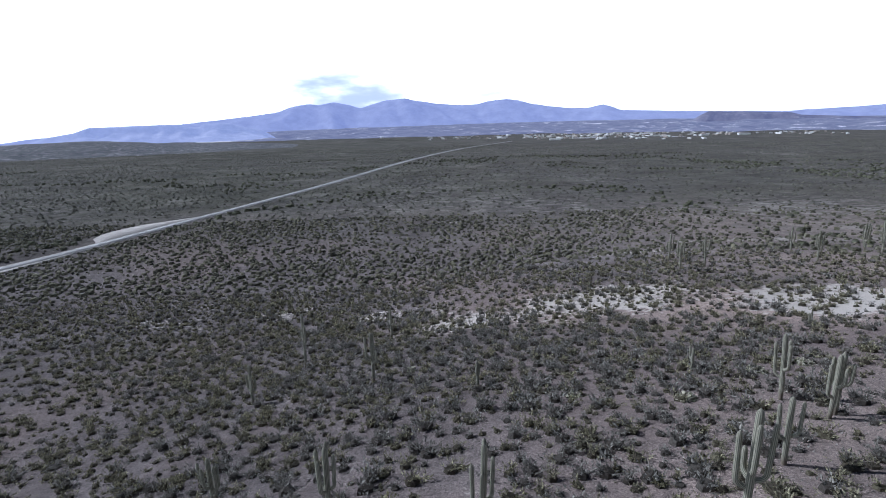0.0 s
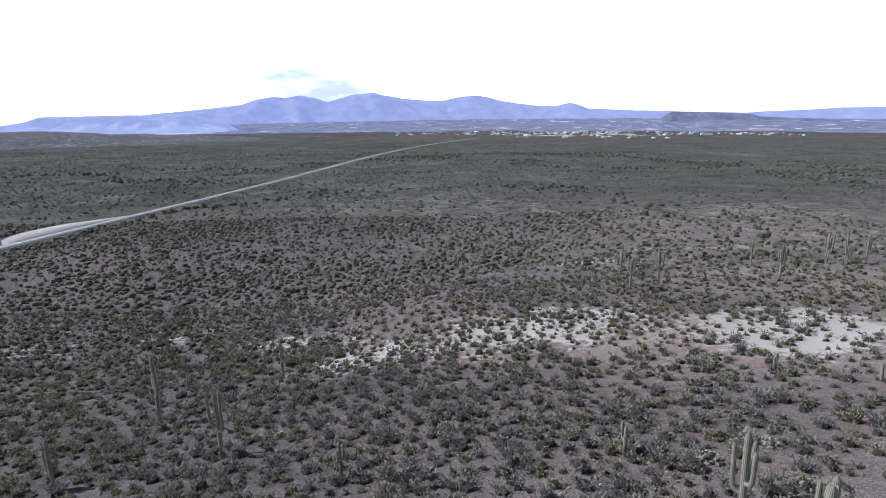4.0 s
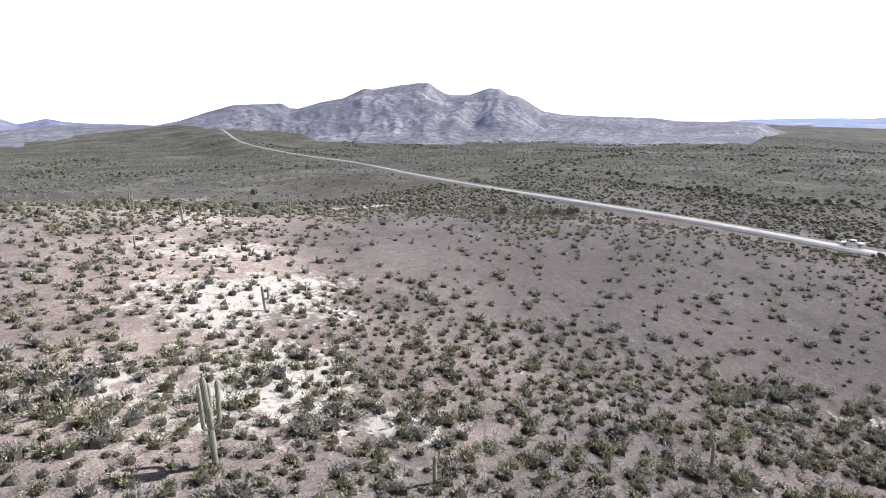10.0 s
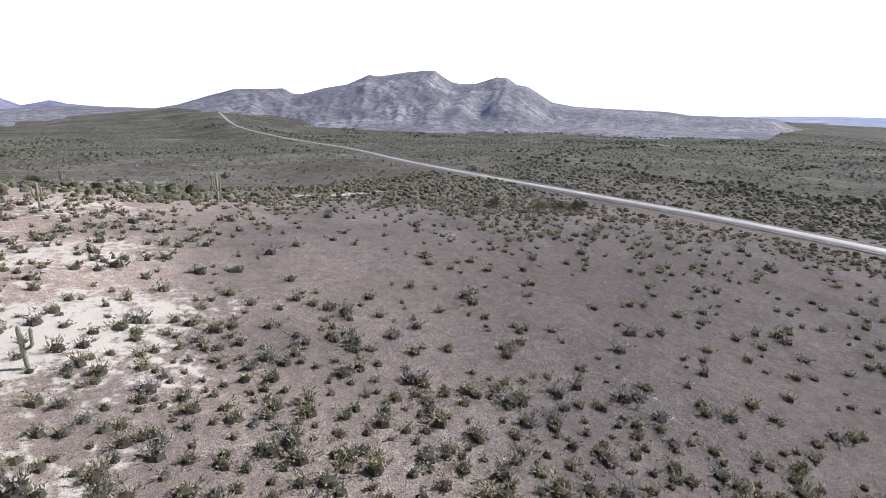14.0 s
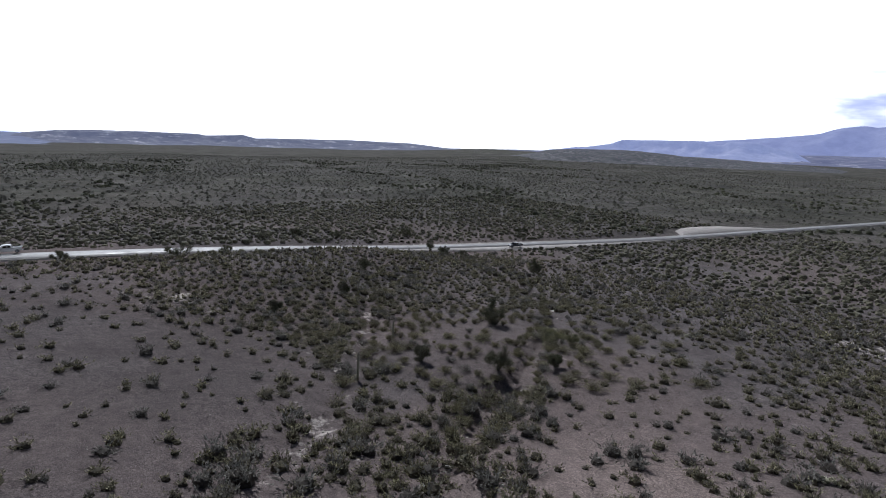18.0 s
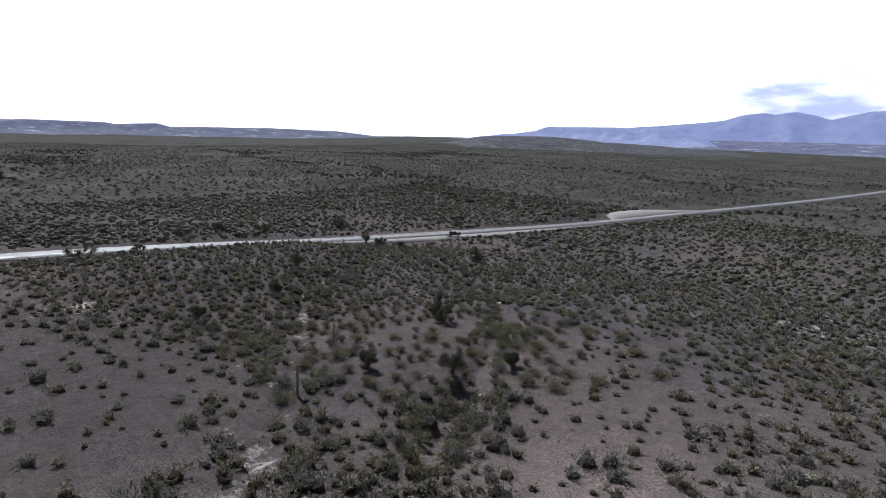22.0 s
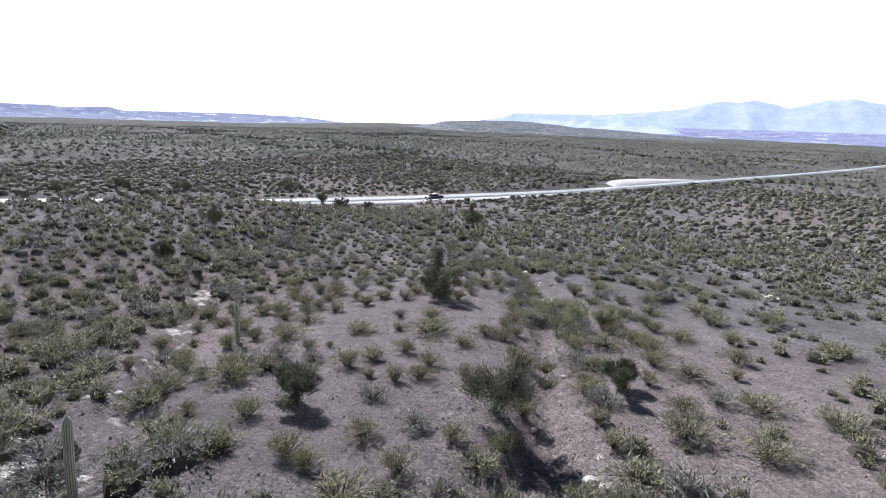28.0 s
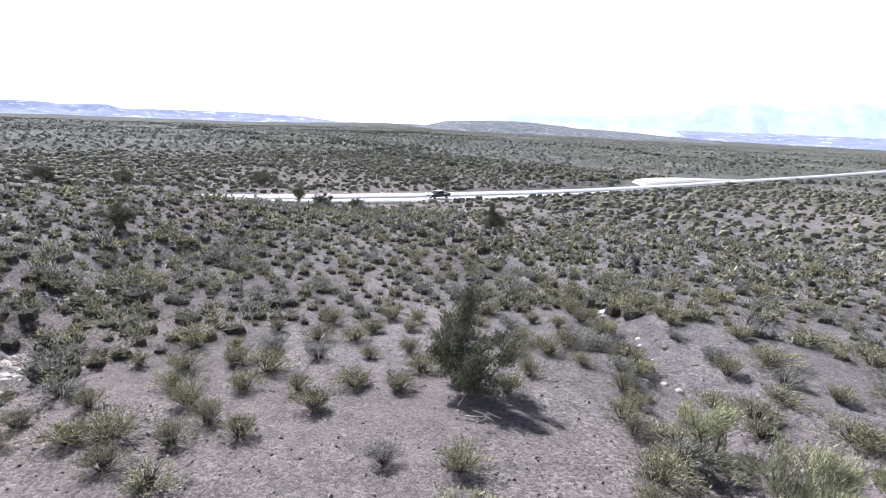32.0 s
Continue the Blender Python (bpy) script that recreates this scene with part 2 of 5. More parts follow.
def leaf_material(name, dark, light, per_object=False):
    m, n, l, b = material(name, 0.75)
    p = where_of(n)
    tint = n.new("ShaderNodeObjectInfo").outputs["Random"] if per_object else noise_at(n, l, p, 0.35, 3)
    geo = n.new("ShaderNodeNewGeometry")
    leafy = mix(n, l, geo.outputs["Random Per Island"], dark, light)
    grey = mix(n, l, span(n, l, tint, 0.3, 0.75), leafy, mix(n, l, 0.62, leafy, (0.2, 0.185, 0.16)))
    tuftd = mix(n, l, 1.0, grey, ramp(n, l, noise_at(n, l, p, 5.0, 4, 0.7), [(0.38, (0.45, 0.45, 0.45)), (0.5, (1.0, 1.0, 1.0)), (0.64, (1.45, 1.45, 1.45))]), "MULTIPLY")
    # dark tone for bare stems, and for shade painted into the shrub cores
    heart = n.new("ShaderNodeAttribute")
    heart.attribute_name = "shade_twigs"
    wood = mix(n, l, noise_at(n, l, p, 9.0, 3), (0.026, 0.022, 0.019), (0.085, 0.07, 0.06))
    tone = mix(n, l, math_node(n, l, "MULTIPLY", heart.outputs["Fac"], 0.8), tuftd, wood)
    l.new(tone, b.inputs["Base Color"])
    thin, both = n.new("ShaderNodeBsdfTranslucent"), n.new("ShaderNodeMixShader")
    l.new(tone, thin.inputs["Color"])
    both.inputs[0].default_value = 0.18
    l.new(b.outputs[0], both.inputs[1])
    l.new(thin.outputs[0], both.inputs[2])
    l.new(both.outputs[0], n["Material Output"].inputs["Surface"])
    b.inputs["Specular IOR Level"].default_value = 0.06
    return m


def plain_material(name, colour, rough=0.8, scale=6.0, amount=0.35, metal=0.0, relief=0.0):
    m, n, l, b = material(name, rough, metal)
    co = n.new("ShaderNodeTexCoord").outputs["Object"]
    a, c = noise_at(n, l, co, scale, 6, 0.65), noise_at(n, l, co, scale * 0.17, 3)
    low, high = tuple(v * (1 - amount) for v in colour), tuple(min(1, v * (1 + amount)) for v in colour)
    first = mix(n, l, a, low, high)
    l.new(mix(n, l, 0.35, first, ramp(n, l, c, [(0.35, (0.35, 0.35, 0.35)), (0.65, (0.65, 0.65, 0.65))]), "OVERLAY"), b.inputs["Base Color"])
    if relief:
        bump(n, l, b, a, 0.6, relief)
    return m


def glow_far(name, rock, haze_glow, share, streak=0.0):
    """Far backdrop: rock with the haze of miles put in as emission, and pale bare ground in bands."""
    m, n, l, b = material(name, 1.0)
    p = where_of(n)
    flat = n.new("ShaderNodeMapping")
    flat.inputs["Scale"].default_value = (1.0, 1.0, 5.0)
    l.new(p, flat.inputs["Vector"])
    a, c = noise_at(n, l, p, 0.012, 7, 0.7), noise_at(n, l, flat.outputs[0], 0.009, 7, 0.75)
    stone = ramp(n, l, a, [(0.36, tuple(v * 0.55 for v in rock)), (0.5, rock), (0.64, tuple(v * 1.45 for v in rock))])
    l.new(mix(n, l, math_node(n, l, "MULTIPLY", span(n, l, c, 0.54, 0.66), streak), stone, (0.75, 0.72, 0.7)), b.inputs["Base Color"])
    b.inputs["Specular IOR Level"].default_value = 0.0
    b.inputs["Emission Color"].default_value = (*haze_glow, 1)
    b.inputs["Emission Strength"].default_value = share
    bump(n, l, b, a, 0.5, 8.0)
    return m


def rock_slope_material(name, bushy, haze_glow):
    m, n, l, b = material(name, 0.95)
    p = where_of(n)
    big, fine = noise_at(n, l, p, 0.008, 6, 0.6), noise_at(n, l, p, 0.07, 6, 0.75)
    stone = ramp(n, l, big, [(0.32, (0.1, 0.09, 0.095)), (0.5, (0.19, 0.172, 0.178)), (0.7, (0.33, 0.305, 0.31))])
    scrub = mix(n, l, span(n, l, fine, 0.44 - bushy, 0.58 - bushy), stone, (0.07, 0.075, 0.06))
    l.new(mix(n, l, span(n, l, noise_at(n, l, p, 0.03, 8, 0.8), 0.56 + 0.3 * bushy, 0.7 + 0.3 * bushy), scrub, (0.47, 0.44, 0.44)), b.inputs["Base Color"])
    # faint blue emission painted in as haze over the slope
    b.inputs["Emission Color"].default_value, b.inputs["Emission Strength"].default_value = (0.055, 0.06, 0.105, 1), haze_glow
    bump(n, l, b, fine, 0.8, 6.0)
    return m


def skin_material():
    m, n, l, b = material("saguaro_skin", 0.7)
    p = where_of(n)
    a = noise_at(n, l, p, 2.2, 5, 0.6)
    rib = n.new("ShaderNodeAttribute")
    rib.attribute_name = "rib"
    body = mix(n, l, a, (0.05, 0.058, 0.037), (0.125, 0.128, 0.09))
    spines = mix(n, l, math_node(n, l, "MULTIPLY", rib.outputs["Fac"], 0.48), body, (0.74, 0.69, 0.57))
    low = n.new("ShaderNodeAttribute")
    low.attribute_name = "bark"
    bark = mix(n, l, noise_at(n, l, p, 7.0, 5), (0.1, 0.08, 0.06), (0.25, 0.21, 0.17))
    l.new(mix(n, l, low.outputs["Fac"], spines, bark), b.inputs["Base Color"])
    return m


def asphalt_material():
    m, n, l, b = material("asphalt", 0.5)
    p = where_of(n)
    a, c = noise_at(n, l, p, 0.25, 5, 0.6), noise_at(n, l, p, 14.0, 3)
    base = mix(n, l, a, (0.2, 0.195, 0.195), (0.31, 0.3, 0.297))
    l.new(mix(n, l, 0.3, base, c, "OVERLAY"), b.inputs["Base Color"])
    l.new(span(n, l, a, 0.3, 0.7, 0.38, 0.6), b.inputs["Roughness"])
    b.inputs["Specular IOR Level"].default_value = 0.5
    return m


SOIL = soil_material()
LEAF = leaf_material("creosote_leaf", (0.11, 0.103, 0.055), (0.48, 0.445, 0.28))
LEAF_FIELD = leaf_material("creosote_leaf_field", (0.08, 0.076, 0.046), (0.52, 0.49, 0.315))
LEAF_RING = leaf_material("flats_leaf", (0.06, 0.059, 0.04), (0.27, 0.258, 0.175))
LEAF_FAR = leaf_material("scrub_leaf", (0.07, 0.07, 0.055), (0.21, 0.205, 0.165))
LEAF_GREY = leaf_material("brittlebush_leaf", (0.13, 0.126, 0.115), (0.44, 0.425, 0.385))
LEAF_TREE = leaf_material("mesquite_leaf", (0.045, 0.05, 0.03), (0.175, 0.182, 0.115))
LEAF_PALE = leaf_material("palo_verde_leaf", (0.2, 0.21, 0.11), (0.5, 0.48, 0.3))
TWIG = plain_material("dark_twig", (0.085, 0.07, 0.058), 0.9, 8.0, 0.4)
SKIN = skin_material()
PAD = leaf_material("prickly_pear_pad", (0.24, 0.25, 0.15), (0.84, 0.8, 0.66))
STONE = plain_material("grey_brown_stone", (0.24, 0.2, 0.18), 0.95, 3.0, 0.5, 0.0, 0.05)
STONE_PALE = plain_material("pale_limestone", (0.6, 0.55, 0.5), 0.95, 3.0, 0.3, 0.0, 0.05)
STICK = plain_material("bleached_wood", (0.45, 0.4, 0.35), 0.9, 5.0, 0.35)
ASPHALT = asphalt_material()
GRAVEL = plain_material("gravel_shoulder", (0.42, 0.39, 0.37), 0.95, 2.0, 0.4, 0.0, 0.03)
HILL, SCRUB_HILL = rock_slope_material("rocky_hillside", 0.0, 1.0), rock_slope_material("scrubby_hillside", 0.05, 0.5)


# ---- mesh helpers ----
def mesh_of(name, verts, faces, mat, smooth=False):
    """A mesh from a vertex array and an array of triangles or quads."""
    me = bpy.data.meshes.new(name)
    verts, faces = np.ascontiguousarray(verts, np.float32), np.ascontiguousarray(faces, np.int32)
    k = faces.shape[1]
    me.vertices.add(len(verts))
    me.vertices.foreach_set("co", verts.ravel())
    me.loops.add(faces.size)
    me.loops.foreach_set("vertex_index", faces.ravel())
    me.polygons.add(len(faces))
    me.polygons.foreach_set("loop_start", np.arange(0, faces.size, k, dtype=np.int32))
    me.polygons.foreach_set("use_smooth", np.full(len(faces), smooth))
    me.update(calc_edges=True)
    me.materials.append(mat)
    return me


def float_attribute(me, name, values):
    me.attributes.new(name, "FLOAT", "POINT").data.foreach_set("value", np.ascontiguousarray(values, np.float32))


def from_bm(name, bm, mat, smooth=False):
    me = bpy.data.meshes.new(name)
    bmesh.ops.recalc_face_normals(bm, faces=bm.faces)
    for f in bm.faces:
        f.smooth = smooth
    bm.to_mesh(me)
    bm.free()
    me.materials.append(mat)
    return me


def part(name, me, parent, label=""):
    ob = new(name, me)
    ob.parent = parent
    return tagged(ob, label)


def lattice(x, y, seed):
    """Value noise on a square lattice, 0 to 1."""
    i, j = np.floor(x).astype(np.int64), np.floor(y).astype(np.int64)
    u, v = x - i, y - j
    u, v = u * u * (3 - 2 * u), v * v * (3 - 2 * v)

    def at(a, b):
        h = (a * 374761393 + b * 668265263 + seed * 974634777) & 0xFFFFFFFF
        h = ((h ^ (h >> 13)) * 1274126177) & 0xFFFFFFFF
        return ((h ^ (h >> 16)) & 0xFFFF) / 65535.0

    return (at(i, j) * (1 - u) + at(i + 1, j) * u) * (1 - v) + (at(i, j + 1) * (1 - u) + at(i + 1, j + 1) * u) * v


def rough(x, y, size, seed, octaves=4):
    total, amp, k = 0.0, 0.5, 0
    while k < octaves:
        total = total + amp * lattice(x / size, y / size, seed + k)
        size, amp, k = size / 2.03, amp / 2, k + 1
    return total


def smooth(v, low, high):
    t = np.clip((v - low) / (high - low), 0, 1)
    return t * t * (3 - 2 * t)


# ---- the lie of the land ----
# knolls and hollows: x, y, spread, height over the plain
KNOLLS = [
    (220, -80, 220, 19.2), (-80, 100, 40, 1.3), (-230, -150, 120, -1.8), (100, 10, 40, 16.8), (-5, -95, 70, 17.3),
    (-200, 40, 40, 3.0), (10, 40, 40, 9.1), (-110, -50, 40, 6.4), (160, 40, 40, 6.1), (-170, -230, 40, -5.4),
    (70, 130, 40, 6.7), (-182, 90, 16, 2.3), (-50, 10, 40, 1.8), (-230, -230, 220, 10.3), (-150, 90, 16, -0.9),
    (-86, 42, 16, -1.7),
]
HOLLOWS = [
    (-200, -110, 40, 5.2), (130, -95, 70, 5.2), (74, 26, 16, -5.3), (220, 85, 70, 5.6), (-118, 90, 16, -1.2),
    (-140, 190, 40, -0.8), (-102, 58, 16, 0.7), (20, 120, 25, 3.1), (-170, -20, 40, 4.3), (-230, -50, 40, -2.4),
    (-166, 58, 16, 2.6), (10, 190, 40, -1.4), (130, -50, 70, 13.3), (120, 20, 25, 7.9),
    (-560, -1350, 300, 34.0), (-136, 58, 14, -1.7), (-163, 82, 18, -1.5), (-111, 97, 8, 1.0), (-116, 77.5, 6, 0.4), (-185, 150, 26, -1.4), (-118.5, 57.5, 5, -0.4), (-183, 122, 12, -1.1),
]
SWELLS = np.array(KNOLLS + HOLLOWS)
# the road's middle line and level
ROAD = np.array([(-655, -1560, 24), (-467, -1022, 13), (-381, -760, 2), (-345, -565, -3), (-311, -381, -2), (-266, -250, 0.4), (-234, -155, 3), (-215, -92, 4.8), (-205, -30, 4.7),
                 (-198, 31, 2.6), (-199, 70, -0.6), (-195.5, 120, -4.8), (-185, 176, -7.2), (-170, 228, -7.8), (-153, 303, -8.1), (-131, 402, -8.6), (-105, 530, -9.2), (-50, 844, -11), (35, 1197, -14), (200, 1700, -20)], float)
# washes: chains of places, the last number of each place is the depth
WASHES = [
    [(-75, 30, 0.4), (-85, 42, 1.0), (-93, 58, 1.3), (-100, 71, 1.0), (-109, 87, 0.7), (-117, 97.7, 0.6), (-135, 108, 0.5), (-163, 123, 0.3)],
    [(-83, 20, 0.3), (-95, 32, 0.6), (-106, 43, 0.9), (-116, 50, 1.1), (-127, 58, 1.1), (-138, 65.4, 1.0), (-147, 71, 0.9), (-160, 90, 0.7), (-178, 113, 0.5)],
    [(-18, -14, 0.9), (-27, -13, 0.6), (-40, 4, 0.3), (-58, 16, 0.5), (-80, 39, 0.6)],
    [(-10, 97, 0.5), (-30, 108, 0.6), (-45, 132, 0.5), (-70, 180, 0.4), (-110, 250, 0.3)],
]
# pale caliche: x, y, reach along x, reach along y, strength
CRUSTS = np.array([
    (67, 90, 19, 14, 1.0), (30, 99, 19, 12, 0.9), (2, 96, 13, 10, 0.75), (188, 305, 60, 9, 0.7), (-1, 272, 11, 4, 0.55), (-43, 123, 11, 8, 0.5), (-17, 113, 11, 6, 0.5), (120, 190, 60, 8, 0.5), (60, 165, 30, 6, 0.45),
    (100, 33, 9, 14, 0.8), (-35, -10, 15, 13, 0.78), (-42, -30, 16, 18, 0.7), (-46, -54, 15, 15, 0.55), (-55, -80, 18, 15, 0.5), (-39, 3, 10, 8, 0.6), (-25, -13, 9, 8, 0.6), (-137, -127, 18, 8, 0.85), (-71, -112, 22, 8, 0.6), (-98, -234, 26, 14, 0.85), (-67, 126, 10, 15, 0.46),
    (-96, 33, 6, 2, 0.5), (-108, 43, 5, 2, 0.45), (-150, 33, 9, 6, 0.4), (-117, 97.7, 2, 1.4, 0.6), (-124, 101, 2, 1.2, 0.5), (-116, 50, 3, 3, 0.42), (-91, 58, 1.2, 2, 0.55), (-115.7, 97.6, 2.5, 1.5, 0.6), (-138, 65.5, 2.5, 2, 0.55), (-146, 70.5, 2.5, 2, 0.5),
], float)


def near_line(x, y, line):
    """The distance to a chain of places, and the last coordinate at the nearest point."""
    best, level = np.full(x.shape, 1e9), np.zeros(x.shape)
    for a, b in zip(line[:-1], line[1:]):
        dx, dy = b[0] - a[0], b[1] - a[1]
        t = np.clip(((x - a[0]) * dx + (y - a[1]) * dy) / (dx * dx + dy * dy), 0, 1)
        d = np.hypot(x - a[0] - t * dx, y - a[1] - t * dy)
        hit = d < best
        best, level = np.where(hit, d, best), np.where(hit, a[2] + t * (b[2] - a[2]), level)
    return best, level


def curve_through(line, step):
    """A smooth chain through the places, Catmull-Rom."""
    out, p = [], np.vstack([2 * line[0] - line[1], line, 2 * line[-1] - line[-2]])
    for k in range(1, len(p) - 2):
        for t in np.arange(0, 1, step / max(np.linalg.norm(p[k + 1] - p[k]), step)):
            out.append(0.5 * (2 * p[k] + (p[k + 1] - p[k - 1]) * t + (2 * p[k - 1] - 5 * p[k] + 4 * p[k + 1] - p[k + 2]) * t**2 + (3 * p[k] - p[k - 1] - 3 * p[k + 1] + p[k + 2]) * t**3))
    return np.array(out + [line[-1]])


ROAD_LINE = curve_through(ROAD, 9.0)
PULL = np.array([(-170, 262, -7.9), (-166, 285, -8.0), (-161, 310, -8.1), (-154, 340, -8.3)], float)


def plain(x, y):
    """The level of the wide plain, which falls away most towards the long mesa."""
    yaw, far = np.degrees(np.arctan2(-x, y)), np.hypot(x + 50, y - 30)
    return -9.0 - (0.011 + 0.009 * smooth(yaw, 42, 62) * (1 - smooth(yaw, 92, 104))) * np.maximum(0, far - 500)


def land(x, y):
    """The height of the ground."""
    x, y = np.atleast_1d(np.asarray(x, float)), np.atleast_1d(np.asarray(y, float))
    far = np.hypot(x + 50, y - 30)
    z = plain(x, y)
    for a, b, s, h in SWELLS:
        z = z + h * np.exp(-((x - a) ** 2 + (y - b) ** 2) / (2 * s * s))
    z = z + (rough(x, y, 22, 3) - 0.47) * 1.1 + (rough(x, y, 4.2, 9, 3) - 0.44) * 0.28
    z = z + (rough(x, y, 260, 21) - 0.47) * 9 * smooth(far, 350, 900)
    for line in WASHES:
        d, deep = near_line(x, y, line)
        d = d + (rough(x, y, 7, 31) - 0.47) * 3.4
        z = z - deep * (0.5 * (1 - smooth(d, 0.4, 4.6)) + 0.6 * smooth(rough(x, y, 9, 37, 2), 0.26, 0.42) * (1 - smooth(d, 0.6, 1.5)))
    broken = np.exp(-np.min([near_line(x, y, line)[0] for line in WASHES], axis=0) ** 2 / 9)
    z = z + (rough(x, y, 1.7, 63, 2) - 0.37) * 1.0 * broken
    d, level = near_line(x, y, ROAD_LINE)
    keep = smooth(d, 7, 14 + 0.12 * np.maximum(0, far - 250))
    d, flat = near_line(x, y, PULL)
    z, level = z * keep + (level - 0.25) * (1 - keep), flat
    keep = smooth(d, 11, 24)
    return z * keep + (level - 0.25) * (1 - keep)


# ---- ground ----
def steps(low, high, fine, reach, growth=1.09):
    inner = list(np.arange(low, high, fine))
    up, down, k = [inner[-1]], [inner[0]], fine
    while up[-1] < reach:
        k = min(k * growth, 110)
        up.append(up[-1] + k)
    k = fine
    while down[-1] > -reach:
        k = min(k * growth, 110)
        down.append(down[-1] - k)
    return np.array(down[:0:-1] + inner + up[1:])


gx, gy = steps(-205, 122, 1.6, 4800), steps(-100, 175, 1.6, 4800)
gx, gy = (np.unique(np.concatenate([g[(g < low) | (g > high)], np.arange(low, high, 0.65)])) for g, low, high in ((gx, -136, -72), (gy, 26, 108)))
mx, my = np.meshgrid(gx, gy)
mx, my = mx.ravel(), my.ravel()
mz = land(mx, my)
cols = len(gx)
cell = (np.arange(len(gy) - 1)[:, None] * cols + np.arange(cols - 1)[None, :]).ravel()
ground_mesh = mesh_of("ground", np.stack([mx, my, mz], 1), np.stack([cell, cell + 1, cell + cols + 1, cell + cols], 1), SOIL, True)
pale = np.zeros(len(mx))
for line in WASHES[1:2]:
    reach, _ = near_line(mx + (rough(mx, my, 6, 45) - 0.47) * 5, my, line)
    pale = np.maximum(pale, 0.42 * np.exp(-(reach / 1.3) ** 2))
for a, b, s, r, k in CRUSTS:
    pale = np.maximum(pale, k * np.exp(-(((mx - a) / s) ** 2 + ((my - b) / r) ** 2)))
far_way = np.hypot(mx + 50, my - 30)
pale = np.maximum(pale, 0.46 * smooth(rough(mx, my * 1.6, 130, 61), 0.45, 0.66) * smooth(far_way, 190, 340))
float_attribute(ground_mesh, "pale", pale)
BARE = [(48, 22, 34, 24, 0.75), (85, 30, 30, 24, 0.85), (28, 40, 14, 12, 0.4), (-32, -14, 20, 20, 1.0), (-42, -45, 22, 30, 0.95), (-55, -90, 40, 30, 0.7), (-75, -30, 25, 20, 0.35), (-45, 8, 12, 9, 0.4), (-70, 45, 14, 12, 0.3), (62, 88, 30, 14, 0.95), (20, 97, 28, 12, 0.6), (240, 240, 160, 90, 0.75), (110, 130, 50, 35, 0.6), (-48, -8, 22, 16, 0.75), (-60, 5, 14, 10, 0.4)]
bare = np.zeros(len(mx))
for a, q, s, r, k in BARE:
    bare = np.maximum(bare, k * np.exp(-(((mx - a) / s) ** 2 + ((my - q) / r) ** 2)))
float_attribute(ground_mesh, "bare", bare * (0.55 + 0.9 * rough(mx, my, 9, 91, 3)))
# stretches of soil darkened for slope shade and to tune tone: x, y, reach along x, reach along y, strength
DARKENED = [(-112, -12, 58, 42, 0.85), (-128, 32, 26, 20, 0.95), (-110, 22, 18, 12, 0.8), (-84, 8, 20, 13, 0.6), (-20, 70, 40, 26, 0.45), (-106, 64, 17, 16, 0.5), (-60, 75, 30, 26, 0.3)]
dark = np.zeros(len(mx))
for a, q, s, r, k in DARKENED:
    dark = np.maximum(dark, k * np.exp(-(((mx - a) / s) ** 2 + ((my - q) / r) ** 2)))
float_attribute(ground_mesh, "darkened", dark * (0.6 + 0.8 * rough(mx, my, 14, 93, 3)))
float_attribute(ground_mesh, "scrub", smooth(far_way, 110, 420) * (0.78 + 0.22 * smooth(-mx, -150, 150)))
tagged(new("ground", ground_mesh), "grey-brown gravelly desert soil with pale caliche patches", "ground", kind="structure")


# ---- road ----
def ribbon(name, line, low, high, lift, mat):
    low, high = np.broadcast_to(low, len(line))[:, None], np.broadcast_to(high, len(line))[:, None]
    t = np.gradient(line[:, :2], axis=0)
    side = np.stack([t[:, 1], -t[:, 0]], 1) / np.linalg.norm(t, axis=1)[:, None]
    rows = [np.c_[line[:, :2] + side * o, line[:, 2] + lift + drop] for o, drop in ((low - 0.3, -0.5), (low, 0), ((low + high) / 2, 0.04), (high, 0), (high + 0.3, -0.5))]
    n = len(line)
    v = np.concatenate(rows)
    k = np.arange(n - 1)
    f = np.concatenate([np.stack([k + n * r, k + 1 + n * r, k + 1 + n * (r + 1), k + n * (r + 1)], 1) for r in range(4)])
    return new(name, mesh_of(name, v, f, mat, True))


verge = 1 - 0.36 * smooth(-ROAD_LINE[:, 1], 60, 500)
tagged(ribbon("road", ROAD_LINE, -2.9 * verge, 2.9 * verge, 0.1, ASPHALT), "pale worn two-lane asphalt road across the desert", "road", kind="structure")
wide_by = ROAD_LINE[:, 1]
tagged(ribbon("road_shoulder", ROAD_LINE, 2.9 * verge + 0.05, 3.6 * verge + 6.8 * np.exp(-((wide_by - 165) / 42) ** 2), 0.04, GRAVEL), "light gravel shoulder along the road", "road shoulder", kind="structure")
tagged(ribbon("road_shoulder", ROAD_LINE, -3.5 * verge - 1.4 * np.exp(-((wide_by - 165) / 60) ** 2), -2.9 * verge - 0.05, 0.04, GRAVEL), "light gravel shoulder along the road", "road shoulder", kind="structure")
bay = ROAD_LINE[(wide_by > 250) & (wide_by < 335)]
tagged(ribbon("gravel_pullout", bay, -3.0 - 17 * np.sin(np.linspace(0, 1, len(bay)) ** 0.7 * math.pi), -2.96, 0.075, GRAVEL), "pale gravel pull-out beside the asphalt road", "pull-out", kind="structure")


